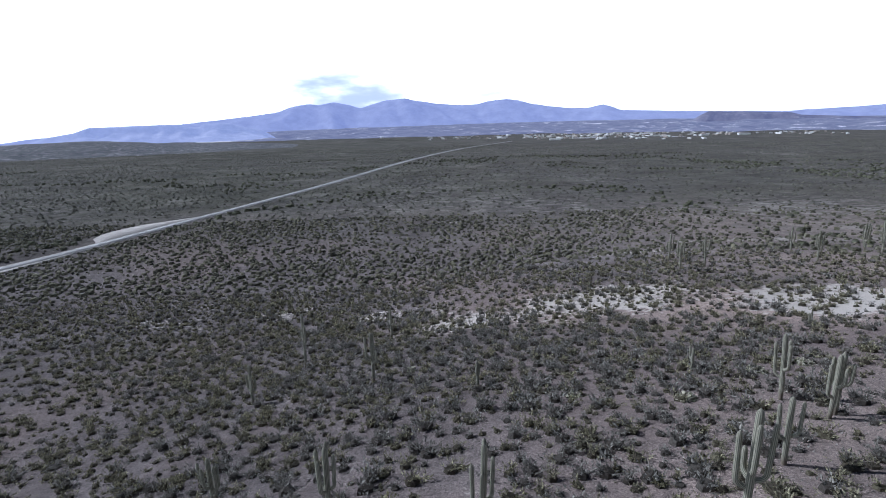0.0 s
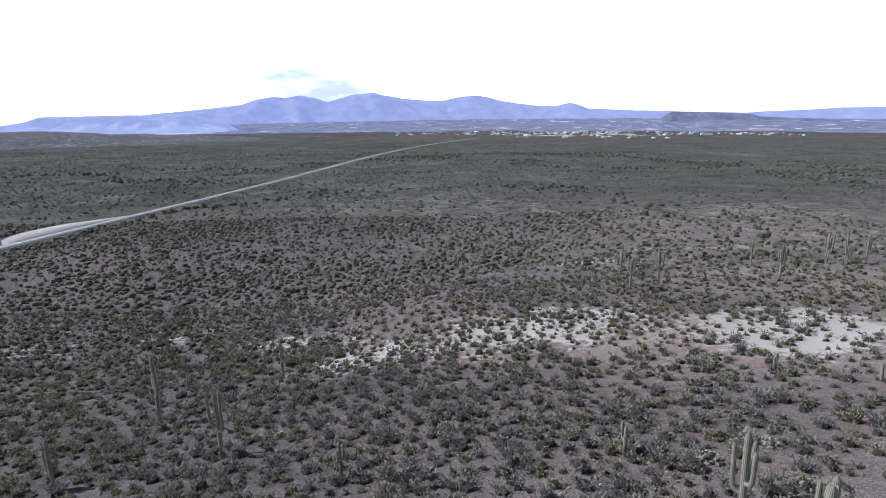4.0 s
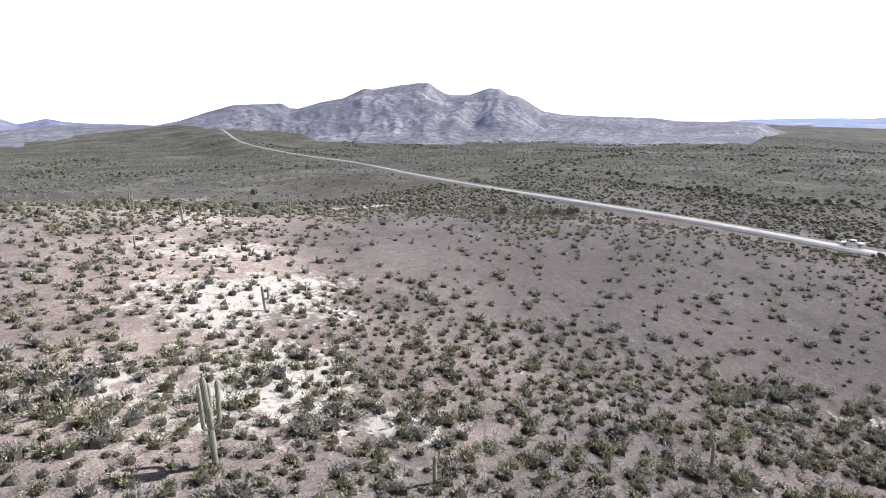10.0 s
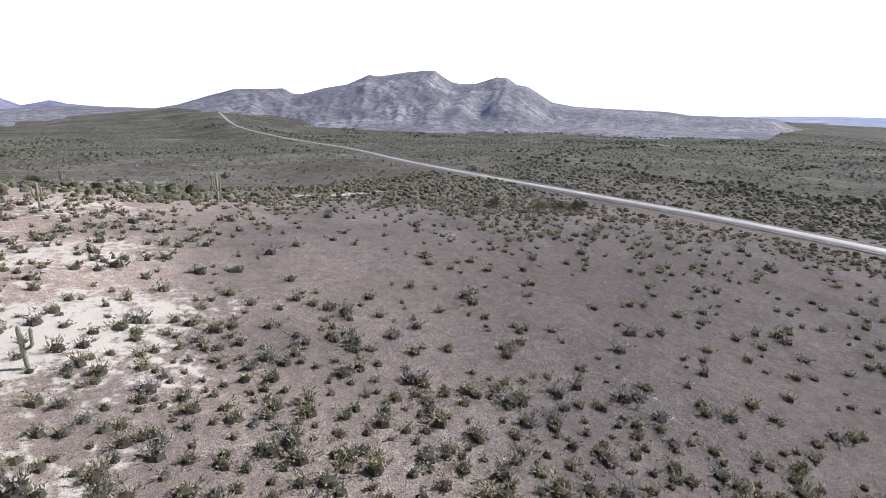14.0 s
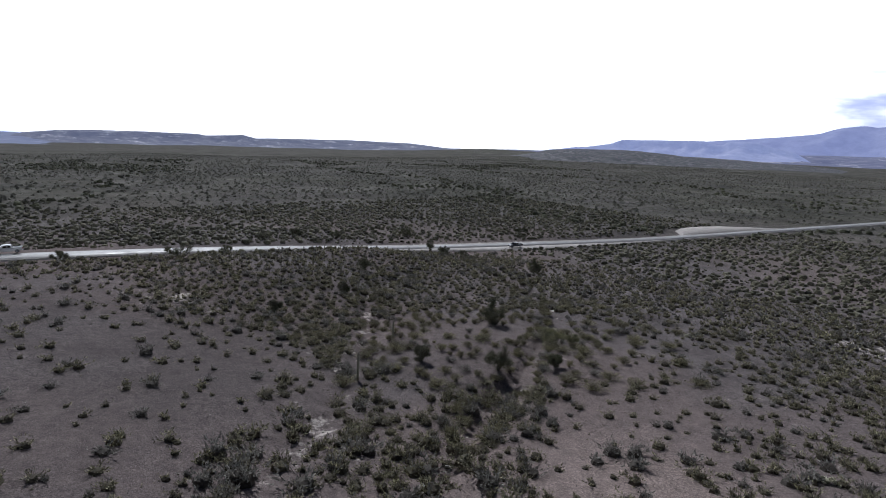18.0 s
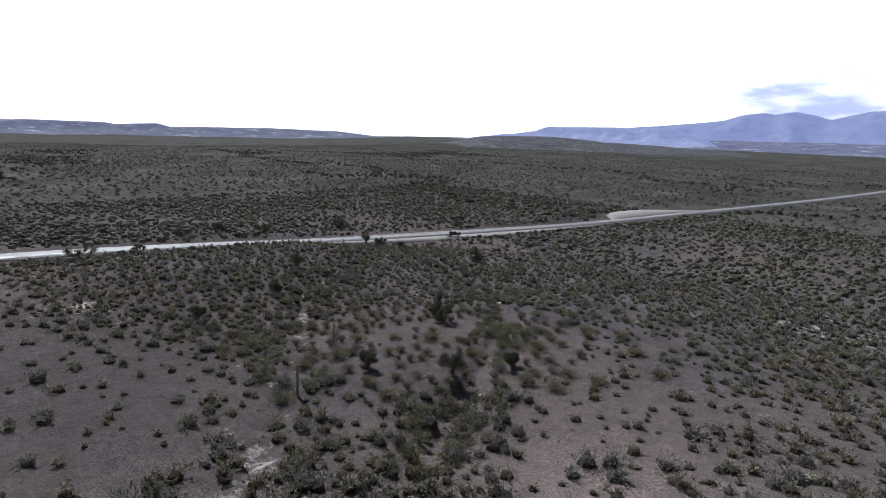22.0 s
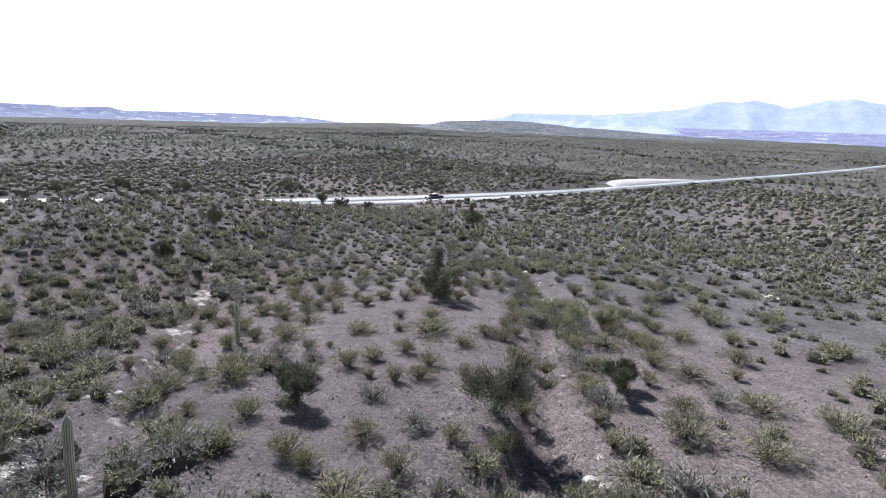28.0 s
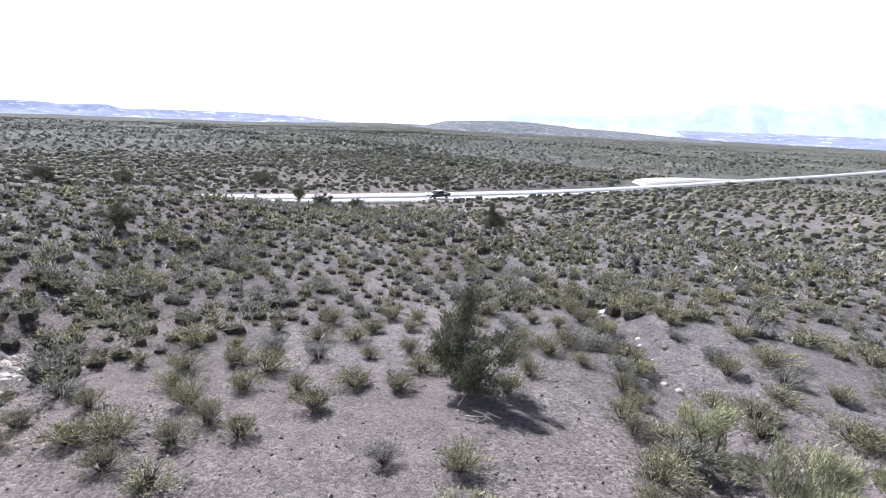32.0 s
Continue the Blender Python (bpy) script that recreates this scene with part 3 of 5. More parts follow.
# ---- hills and far ranges ----
def range_of(name, yaws, highs, crest, front, back, foot, mat, grain, wild, label, category, flat=0.0, seed=5):
    """A hill or range of real depth. highs: the level of the skyline over each yaw."""
    yaw = np.arange(min(yaws), max(yaws), math.degrees(grain / crest))
    order = np.argsort(yaws)
    top = np.interp(yaw, np.array(yaws)[order], np.array(highs, float)[order])
    top = top + (rough(yaw * crest * 0.0175, 0 * yaw, 90, seed + 3) - 0.47) * 0.0012 * crest * (0 if flat else 1)
    rows = np.concatenate([np.linspace(front, crest, 46), np.linspace(crest, back, 12)[1:]])
    Y, R = np.meshgrid(yaw, rows)
    x, y = -R * np.sin(np.radians(Y)), R * np.cos(np.radians(Y))
    up = np.where(R <= crest, (R - front) / (crest - front), (back - R) / (back - crest))
    shape = smooth(up, -0.05, 1.0) if not flat else np.where(up < flat, 0.55 * up / flat, 0.55 + 0.45 * smooth(up, flat, flat + 0.12))
    along = Y * crest * 0.01745 + (rough(x, y, wild * 1.5, seed + 2, 3) - 0.47) * wild * 1.6
    gully = np.abs(rough(along, R * 0.3, wild * 0.62, seed, 5) - 0.47) * 2.6
    wave = rough(x, y, wild * 0.45, seed + 9, 4) - 0.47
    base = plain(x, y) + foot
    lift = np.maximum(np.broadcast_to(top[None, :], R.shape) - base, 0)
    z = base - 3 + lift * np.clip(shape * (0.86 + 0.14 * shape) + (0.2 - gully * 0.75 + wave * 0.5) * shape * (1.02 - shape) * 2.0, 0, 1.02)
    z = z - 3 * foot * (1 - smooth(lift, 5, 30))
    c = len(yaw)
    k = (np.arange(len(rows) - 1)[:, None] * c + np.arange(c - 1)[None, :]).ravel()
    ob = new(name, mesh_of(name, np.stack([x.ravel(), y.ravel(), z.ravel()], 1), np.stack([k, k + c, k + c + 1, k + 1], 1), mat, True))
    return tagged(ob, label, category, kind="structure")


# the second colour is the painted haze of each distance, added as glow
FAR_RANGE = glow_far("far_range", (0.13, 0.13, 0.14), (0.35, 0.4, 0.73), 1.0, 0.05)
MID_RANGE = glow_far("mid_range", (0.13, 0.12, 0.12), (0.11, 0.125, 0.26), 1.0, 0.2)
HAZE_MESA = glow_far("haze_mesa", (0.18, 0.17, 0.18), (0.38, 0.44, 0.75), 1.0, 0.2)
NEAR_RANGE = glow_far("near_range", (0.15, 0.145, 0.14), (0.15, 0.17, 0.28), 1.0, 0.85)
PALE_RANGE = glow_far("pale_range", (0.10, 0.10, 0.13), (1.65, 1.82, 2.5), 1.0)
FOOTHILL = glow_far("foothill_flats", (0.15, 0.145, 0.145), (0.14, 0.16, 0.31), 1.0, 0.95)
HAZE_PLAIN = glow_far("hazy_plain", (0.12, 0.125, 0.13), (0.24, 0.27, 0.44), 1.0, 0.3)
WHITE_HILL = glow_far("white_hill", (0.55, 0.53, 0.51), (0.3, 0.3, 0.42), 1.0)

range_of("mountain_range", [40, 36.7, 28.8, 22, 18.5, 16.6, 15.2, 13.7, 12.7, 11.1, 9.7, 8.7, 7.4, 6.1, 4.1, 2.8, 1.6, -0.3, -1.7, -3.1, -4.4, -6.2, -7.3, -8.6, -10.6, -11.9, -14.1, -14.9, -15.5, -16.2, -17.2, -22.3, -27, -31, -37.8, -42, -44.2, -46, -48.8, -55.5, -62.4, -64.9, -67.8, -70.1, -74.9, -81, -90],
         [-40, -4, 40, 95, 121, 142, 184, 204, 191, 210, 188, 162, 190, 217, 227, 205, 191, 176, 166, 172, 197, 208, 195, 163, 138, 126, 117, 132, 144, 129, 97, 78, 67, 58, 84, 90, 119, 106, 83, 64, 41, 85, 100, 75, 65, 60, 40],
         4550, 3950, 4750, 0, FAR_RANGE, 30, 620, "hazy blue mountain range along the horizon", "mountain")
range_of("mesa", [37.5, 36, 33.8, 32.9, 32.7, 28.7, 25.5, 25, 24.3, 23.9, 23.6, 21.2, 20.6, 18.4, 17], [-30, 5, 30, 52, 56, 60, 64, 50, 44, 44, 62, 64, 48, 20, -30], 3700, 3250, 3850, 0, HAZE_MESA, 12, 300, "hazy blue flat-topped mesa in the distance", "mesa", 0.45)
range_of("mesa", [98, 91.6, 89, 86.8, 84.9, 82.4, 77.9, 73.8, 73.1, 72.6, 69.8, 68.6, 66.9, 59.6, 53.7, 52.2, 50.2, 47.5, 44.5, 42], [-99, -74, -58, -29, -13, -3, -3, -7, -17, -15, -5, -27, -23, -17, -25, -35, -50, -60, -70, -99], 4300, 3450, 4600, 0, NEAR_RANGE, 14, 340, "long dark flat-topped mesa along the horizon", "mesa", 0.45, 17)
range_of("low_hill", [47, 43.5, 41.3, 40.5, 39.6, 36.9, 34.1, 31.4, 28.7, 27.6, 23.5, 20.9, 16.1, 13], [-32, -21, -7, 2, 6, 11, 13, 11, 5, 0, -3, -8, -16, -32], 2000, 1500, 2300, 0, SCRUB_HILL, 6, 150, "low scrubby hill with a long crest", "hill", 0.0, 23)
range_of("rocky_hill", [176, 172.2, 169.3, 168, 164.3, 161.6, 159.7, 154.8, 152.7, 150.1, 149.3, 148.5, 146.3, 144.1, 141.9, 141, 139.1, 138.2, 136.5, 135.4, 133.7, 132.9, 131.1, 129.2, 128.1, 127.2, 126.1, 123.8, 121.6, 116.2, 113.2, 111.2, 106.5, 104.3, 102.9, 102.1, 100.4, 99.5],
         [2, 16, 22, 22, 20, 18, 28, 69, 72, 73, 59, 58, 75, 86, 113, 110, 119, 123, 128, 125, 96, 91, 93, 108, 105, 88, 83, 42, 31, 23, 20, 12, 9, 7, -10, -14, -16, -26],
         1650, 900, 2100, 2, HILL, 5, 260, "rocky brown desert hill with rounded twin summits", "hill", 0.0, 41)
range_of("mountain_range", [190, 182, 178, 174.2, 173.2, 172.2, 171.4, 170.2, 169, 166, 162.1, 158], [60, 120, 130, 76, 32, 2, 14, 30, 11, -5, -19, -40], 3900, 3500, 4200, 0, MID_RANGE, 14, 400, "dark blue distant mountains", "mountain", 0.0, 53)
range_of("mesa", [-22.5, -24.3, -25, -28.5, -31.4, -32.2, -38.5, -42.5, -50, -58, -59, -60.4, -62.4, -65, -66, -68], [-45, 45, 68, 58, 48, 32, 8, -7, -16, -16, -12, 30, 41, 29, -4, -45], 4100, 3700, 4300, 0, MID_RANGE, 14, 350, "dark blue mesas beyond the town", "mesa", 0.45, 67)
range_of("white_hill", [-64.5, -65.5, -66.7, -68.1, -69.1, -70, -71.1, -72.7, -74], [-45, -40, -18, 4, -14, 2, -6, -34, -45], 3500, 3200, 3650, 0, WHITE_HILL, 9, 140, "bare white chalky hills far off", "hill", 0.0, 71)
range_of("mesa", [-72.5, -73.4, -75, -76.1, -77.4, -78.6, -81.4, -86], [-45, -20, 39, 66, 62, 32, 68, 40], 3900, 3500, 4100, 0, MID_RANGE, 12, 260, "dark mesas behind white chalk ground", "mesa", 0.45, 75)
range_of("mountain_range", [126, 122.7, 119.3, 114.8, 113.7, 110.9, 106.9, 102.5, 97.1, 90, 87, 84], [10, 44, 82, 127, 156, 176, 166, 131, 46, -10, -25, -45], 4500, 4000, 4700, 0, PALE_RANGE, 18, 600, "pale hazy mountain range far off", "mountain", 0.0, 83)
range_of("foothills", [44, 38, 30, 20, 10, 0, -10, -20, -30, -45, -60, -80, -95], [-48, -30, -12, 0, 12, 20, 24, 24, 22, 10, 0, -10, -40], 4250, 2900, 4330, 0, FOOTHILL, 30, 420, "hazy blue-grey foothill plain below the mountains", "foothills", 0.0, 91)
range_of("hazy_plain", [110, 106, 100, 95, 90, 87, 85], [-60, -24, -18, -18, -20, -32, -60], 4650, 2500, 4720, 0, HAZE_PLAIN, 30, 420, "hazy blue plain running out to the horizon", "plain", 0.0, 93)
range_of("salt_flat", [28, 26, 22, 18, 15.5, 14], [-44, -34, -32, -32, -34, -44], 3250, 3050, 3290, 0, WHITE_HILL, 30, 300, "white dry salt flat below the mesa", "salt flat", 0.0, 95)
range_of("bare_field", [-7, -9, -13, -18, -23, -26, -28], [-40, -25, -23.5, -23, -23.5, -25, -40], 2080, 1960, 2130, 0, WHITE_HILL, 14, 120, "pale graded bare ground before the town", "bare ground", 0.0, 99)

# ---- saguaros ----
def column(path, radii, ribs, bark_to=0.0):
    """A ribbed column along a path, with a rounded tip: vertices, quads, rib crests and corky foot."""
    path, radii = np.array(path, float), np.array(radii, float)
    way = np.gradient(path, axis=0)
    way /= np.linalg.norm(way, axis=1)[:, None]
    across = np.cross(way, (0.31, 0.95, 0.02))
    across /= np.linalg.norm(across, axis=1)[:, None]
    other = np.cross(way, across)
    m = ribs * 2
    a = np.arange(m) * 2 * np.pi / m
    crest = (np.arange(m) % 2 == 0).astype(float)
    r = radii[:, None] * (0.91 + 0.11 * crest)[None, :]
    v = path[:, None, :] + r[..., None] * (np.cos(a)[None, :, None] * across[:, None, :] + np.sin(a)[None, :, None] * other[:, None, :])
    n = len(path)
    i, j = np.meshgrid(np.arange(n - 1), np.arange(m), indexing="ij")
    f = np.stack([i * m + j, i * m + (j + 1) % m, (i + 1) * m + (j + 1) % m, (i + 1) * m + j], -1).reshape(-1, 4)
    bark = np.repeat((path[:, 2] < bark_to).astype(float) * 0.8, m)
    return v.reshape(-1, 3), f, np.tile(crest, n), bark


def rounded(radius, length, n, foot=0.75):
    """Radii of a column that swells above its foot and closes in a dome."""
    t = np.linspace(0, 1, n)
    body = radius * (foot + (1 - foot) * np.sin(np.pi * np.clip(t * 1.15 + 0.1, 0, 0.62)) ** 0.8)
    dome = np.sqrt(np.clip((1 - t) * length / (radius * 1.5), 0, 1))
    return body * np.clip(dome, 0.05, 1)


def tip_steps(n):
    """More rings towards the tip."""
    t = np.linspace(0, 1, n)
    return 1 - (1 - t) ** 1.5


def column_mesh(name, path, radii, ribs, bark_to=0.0):
    v, f, crest, bark = column(path, radii, ribs, bark_to)
    me = mesh_of(name, v, f, SKIN, True)
    float_attribute(me, "rib", crest)
    float_attribute(me, "bark", bark)
    return me


def saguaro(x, y, high, arms, seed, label):
    rnd = random.Random(seed)
    top = new("saguaro")
    top.location = (x, y, float(land(x, y)[0]) - 0.08)
    top.rotation_euler = (rnd.uniform(-0.035, 0.035), rnd.uniform(-0.035, 0.035), rnd.uniform(0, 6.28))
    tagged(top, label, "cactus", "saguaros on the slope and the flat")
    near = high > 2.4
    ribs, rings = (12, 18) if near else (8, 12)
    radius = min(0.12 + high * 0.0135, 0.23)
    t = tip_steps(rings)
    r = np.interp(t, np.linspace(0, 1, 60), rounded(radius, high, 60))
    part("trunk", column_mesh("trunk", np.stack([0.03 * high * np.sin(t * 2 + seed) * t, 0 * t, t * high], 1), r, ribs, 0.16 * high), top)
    turn = rnd.uniform(0, 6.28)
    for k in range(arms):
        a = turn + k * 6.283 / max(arms, 1) + rnd.uniform(-0.5, 0.5)
        at, out = high * rnd.uniform(0.36, 0.55), radius * rnd.uniform(2.6, 3.8)
        rise = (high - at) * rnd.uniform(0.45, 0.9)
        if rnd.random() < 0.2:
            rise *= 0.5
        bend = np.linspace(0, math.pi / 2, 8)
        path = [(out * math.sin(b) * 1.0, at + out * 0.75 * (1 - math.cos(b)) - 0.12) for b in bend]
        path += [(out * (1 + 0.12 * s), at + out * 0.75 - 0.12 + rise * s) for s in tip_steps(12)[1:]]
        p = [(d * math.cos(a), d * math.sin(a), z) for d, z in path]
        length = out + rise
        ra = radius * rnd.uniform(0.66, 0.8)
        far = np.r_[0, np.cumsum(np.linalg.norm(np.diff(np.array(p), axis=0), axis=1))]
        rr = np.interp(far / far[-1], np.linspace(0, 1, 60), rounded(ra, length, 60, 0.8))
        part("arm", column_mesh("arm", p, rr, max(8, ribs - 2)), top)
    return top


ARMED, PLAIN = "tall grey-green ribbed saguaro with upright arms", "single ribbed saguaro column without arms"
SLOPE_FOOT = [(-23.1, 80.1, 9.1, 2), (-10.3, 66.1, 7.2, 3), (-25.9, 64.5, 5.5, 3), (-10.6, 92.2, 5.7, 1), (3.0, 57.4, 3.6, 2), (21.8, 177.9, 4.5, 2), (16.9, 133.2, 1.8, 0), 
    (55.9, 135.3, 7.3, 3), (52.3, 120.1, 6.9, 4), (60.5, 125.4, 7.7, 4), (90.8, 141.7, 7.3, 3), (86.2, 124.4, 8.0, 5), (119.7, 154.0, 8.5, 4), (119.4, 147.0, 6.0, 2), 
    (26.0, 54.8, 2.9, 1), (29.3, 44.6, 6.3, 3), (30.1, 39.6, 5.7, 3), (22.4, 32.9, 5.2, 2)]
SLOPE_MID = [(52.3, 75.0, 2.0, 0), (78.6, 108.1, 1.4, 0), (-19.0, 37.4, 5.1, 5), (-8.9, 33.4, 6.0, 4), (1.7, 29.7, 6.6, 4), (16.5, 27.0, 7.9, 5), (42.4, 29.7, 4.8, 2), 
    (55.0, 36.5, 10.2, 6), (76.2, 47.4, 5.2, 2), (149.5, 81.8, 7.9, 2), (82.9, 43.0, 7.9, 5), (93.3, 41.4, 5.8, 0), (102.8, 43.4, 5.3, 1), (93.9, 37.5, 3.5, 0), 
    (102.5, 39.6, 4.5, 2), (98.4, 47.7, 3.6, 0), (76.1, 34.5, 5.8, 2), (75.6, 33.0, 9.2, 4)]
SLOPE_HIGH = [(77.9, 32.0, 7.3, 4), (40.5, 22.7, 7.1, 3), (34.4, 20.1, 3.5, 3), (42.2, 19.4, 5.2, 2), (50.7, 16.1, 6.4, 4), (49.7, 13.6, 5.2, 2), (76.0, 22.3, 7.1, 4), 
    (66.6, 16.8, 6.2, 3), (68.1, 14.4, 6.5, 3), (105.4, 35.4, 3.9, 1), (97.3, 30.3, 4.1, 1), (100.9, 29.8, 3.5, 1), (99.2, 25.0, 2.8, 2), (92.6, 21.6, 3.0, 0), 
    (93.9, 20.4, 2.9, 1), (88.4, 22.0, 4.1, 3), (103.0, 21.8, 5.2, 3), (43.5, 15.9, 1.4, 0)]
SAG_FLAT = [(125.5, 161.8, 7.8, 3), (126.8, 156.3, 9.3, 3), (134.9, 158.8, 7.5, 4), (117.4, 129.6, 8.6, 3), (152.2, 156.4, 7.8, 3), (156.9, 156.7, 6.8, 3), 
    (69.0, 66.8, 2.9, 0), (58.4, 67.3, 2.3, 0), (51.1, 73.7, 1.9, 0), (185.6, 155.5, 3.7, 0), (38.2, 36.5, 4.9, 1), (-24.8, 1.1, 7.2, 4), (-42.4, -25.4, 3.4, 1), 
    (-37.2, 11.2, 2.5, 0), (-52.0, 13.4, 1.5, 0), (-51.9, 18.0, 1.6, 0), (-61.8, 23.3, 3.1, 0), (-105.3, 43.1, 3.8, 0)]
SAG_SOUTH = [(-37.1, -58.0, 2.3, 0), (-82.1, -89.0, 6.1, 4), (-51.4, -77.0, 4.1, 3), (-46.5, -93.7, 4.8, 4), (-49.7, -170.2, 4.3, 3), (-72.7, -189.1, 5.7, 3), 
    (-80.0, -164.6, 2.1, 0), (-106.5, -197.2, 3.8, 0), (-105.6, -170.7, 4.5, 0), (-127.0, -208.4, 4.9, 1), (-108.3, -156.1, 3.9, 0), (-118.4, 57.7, 3.1, 0), 
    (-173.1, 57.9, 1.8, 0), (31.0, 40.3, 5.6, 3)]
seed = 100
for group in (SLOPE_FOOT, SLOPE_MID, SLOPE_HIGH, SAG_FLAT, SAG_SOUTH):
    for sx, sy, high, arms in group:
        seed += 1
        saguaro(sx, sy, high, arms, seed, ARMED if arms else PLAIN)


# ---- prickly pears ----
def pear_mesh(name, pads, width, seed):
    """A mound of flat oval pads that lean all ways."""
    rnd = np.random.RandomState(seed)
    n = 7
    a = np.arange(n) * 2 * np.pi / n
    ring = np.stack([np.sin(a) * 0.5 * (1 - 0.18 * np.cos(a)), 0 * a, 0.5 - 0.5 * np.cos(a)], 1)
    one = np.concatenate([ring * (0.86, 1, 0.86) + (0, 0.09, 0.07), ring * (0.86, 1, 0.86) + (0, -0.09, 0.07), ring, [[0, 0.12, 0.52], [0, -0.12, 0.52]]])
    k = np.arange(n)
    e = (k + 1) % n
    faces = np.concatenate([np.stack([k, e, 3 * n + 0 * k], 1), np.stack([n + e, n + k, 3 * n + 1 + 0 * k], 1), np.stack([2 * n + k, 2 * n + e, e], 1), np.stack([2 * n + k, e, k], 1),
                            np.stack([2 * n + e, 2 * n + k, n + k], 1), np.stack([2 * n + e, n + k, n + e], 1)])
    out_v, out_f = [], []
    for i in range(pads):
        size = rnd.uniform(0.24, 0.4)
        far, turn = math.sqrt(rnd.uniform(0, 1)) * width / 2, rnd.uniform(0, 6.283)
        high = max(0.0, (1 - (2 * far / width) ** 2) * width * 0.24 * rnd.uniform(0.2, 1.0))
        tilt, spin = rnd.normal(0, 0.55), rnd.uniform(0, 6.283)
        m = np.array(Matrix.Rotation(spin, 3, "Z") @ Matrix.Rotation(tilt, 3, "X"))
        out_v.append((one * size) @ m.T + (far * math.cos(turn), far * math.sin(turn), high - 0.03))
        out_f.append(faces + i * len(one))
    return mesh_of(name, np.concatenate(out_v), np.concatenate(out_f), PAD)


PEARS = [pear_mesh("prickly_pear", 92, 2.4, 1), pear_mesh("prickly_pear", 68, 1.9, 2), pear_mesh("prickly_pear", 50, 1.4, 3)]
PEAR_SLOPE = [(21.8, 46.5, 1), (31.9, 52.9, 1), (38.1, 54.7, 1), (12.3, 50.5, 1), (-5.5, 69.0, 2), (-40.4, 126.0, 1), (23.1, 83.9, 1), (50.6, 50.9, 1), (55.4, 47.4, 1), (52.8, 56.4, 1), (40.3, 36.7, 1), (30.5, 30.3, 0), (30.3, 26.1, 0),
              (31.6, 27.0, 1), (29.8, 21.6, 1), (37.2, 24.8, 2), (39.2, 20.9, 1), (33.7, 16.0, 0), (38.3, 14.6, 0), (34.8, 12.7, 0), (37.7, 10.0, 1), (44.1, 10.8, 0), (45.4, 11.7, 0)]
PEAR_FLAT = [(42.4, 12.0, 2), (59.2, 14.6, 0), (60.6, 15.6, 0), (51.6, 17.3, 1), (62.7, 26.0, 1), (63.1, 34.4, 1), (48.0, 15.1, 2), (39.9, 32.4, 2), (-59.5, 60.8, 2), (-59.4, 88.4, 2), (-90.3, 100.5, 2), (-62.0, 117.2, 2), (-80.3, 195.7, 2),
             (-76.1, 199.3, 2), (-67.2, 188.6, 2), (-99.1, 131.6, 2), (-103.8, 96.7, 2), (-89.9, 103.2, 2), (70, 28, 1), (80, 35, 1), (88, 30, 1), (76, 18, 0)]
for px, py, kind in PEAR_SLOPE + PEAR_FLAT:
    seed += 1
    ob = new("prickly_pear", PEARS[kind])
    s = random.Random(seed).uniform(0.9, 1.22)
    ob.matrix_world = Matrix.LocRotScale((px, py, float(land(px, py)[0])), Euler((0, 0, seed * 1.7)), (s, s, s * 0.95))
    tagged(ob, "pale green prickly pear clump with many flat pads", "cactus", "prickly pears")


# ---- shrubs and trees ----
def blades(rnd, n, wide, high, length, thick, start=0.42, forks=7):
    """Leafy sprays along stems that fan out from one foot: one thin triangle each."""
    m = max(5, n // forks)
    a, lean, reach = rnd.uniform(0, 6.283, m), rnd.uniform(0, 1, m) ** 0.42, rnd.uniform(0.66, 1.12, m)
    side = 1 + 0.28 * np.cos(a - rnd.uniform(0, 6.283))
    tip = np.stack([np.cos(a) * lean * side * wide / 2 * reach, np.sin(a) * lean * side * wide / 2 * reach, high * (1 - 0.62 * lean ** 2) * reach], 1)
    pick = np.r_[np.arange(m), rnd.randint(0, m, n - m)]
    u = start + (1.04 - start) * rnd.uniform(0, 1, n) ** 0.75
    root = tip[pick] * np.stack([u ** 1.2, u ** 1.2, u ** 0.9], 1) + rnd.normal(0, 0.04 * wide, (n, 3)) * (1, 1, 0.6)
    root[:, 2] = np.maximum(root[:, 2], 0.02 * high)
    way = tip[pick] / np.linalg.norm(tip[pick], axis=1)[:, None]
    out = way + rnd.normal(0, 0.5, (n, 3)) + (0, 0, 0.22)
    out /= np.linalg.norm(out, axis=1)[:, None]
    end = root + out * (length * rnd.uniform(0.5, 1.3, n))[:, None]
    flank = np.cross(out, rnd.normal(0, 1, (n, 3)))
    flank *= (thick * rnd.uniform(0.6, 1.4, n) / np.linalg.norm(flank, axis=1))[:, None]
    v = np.stack([root - flank, root + flank, end], 1).reshape(-1, 3)
    return v, np.arange(3 * n).reshape(-1, 3)


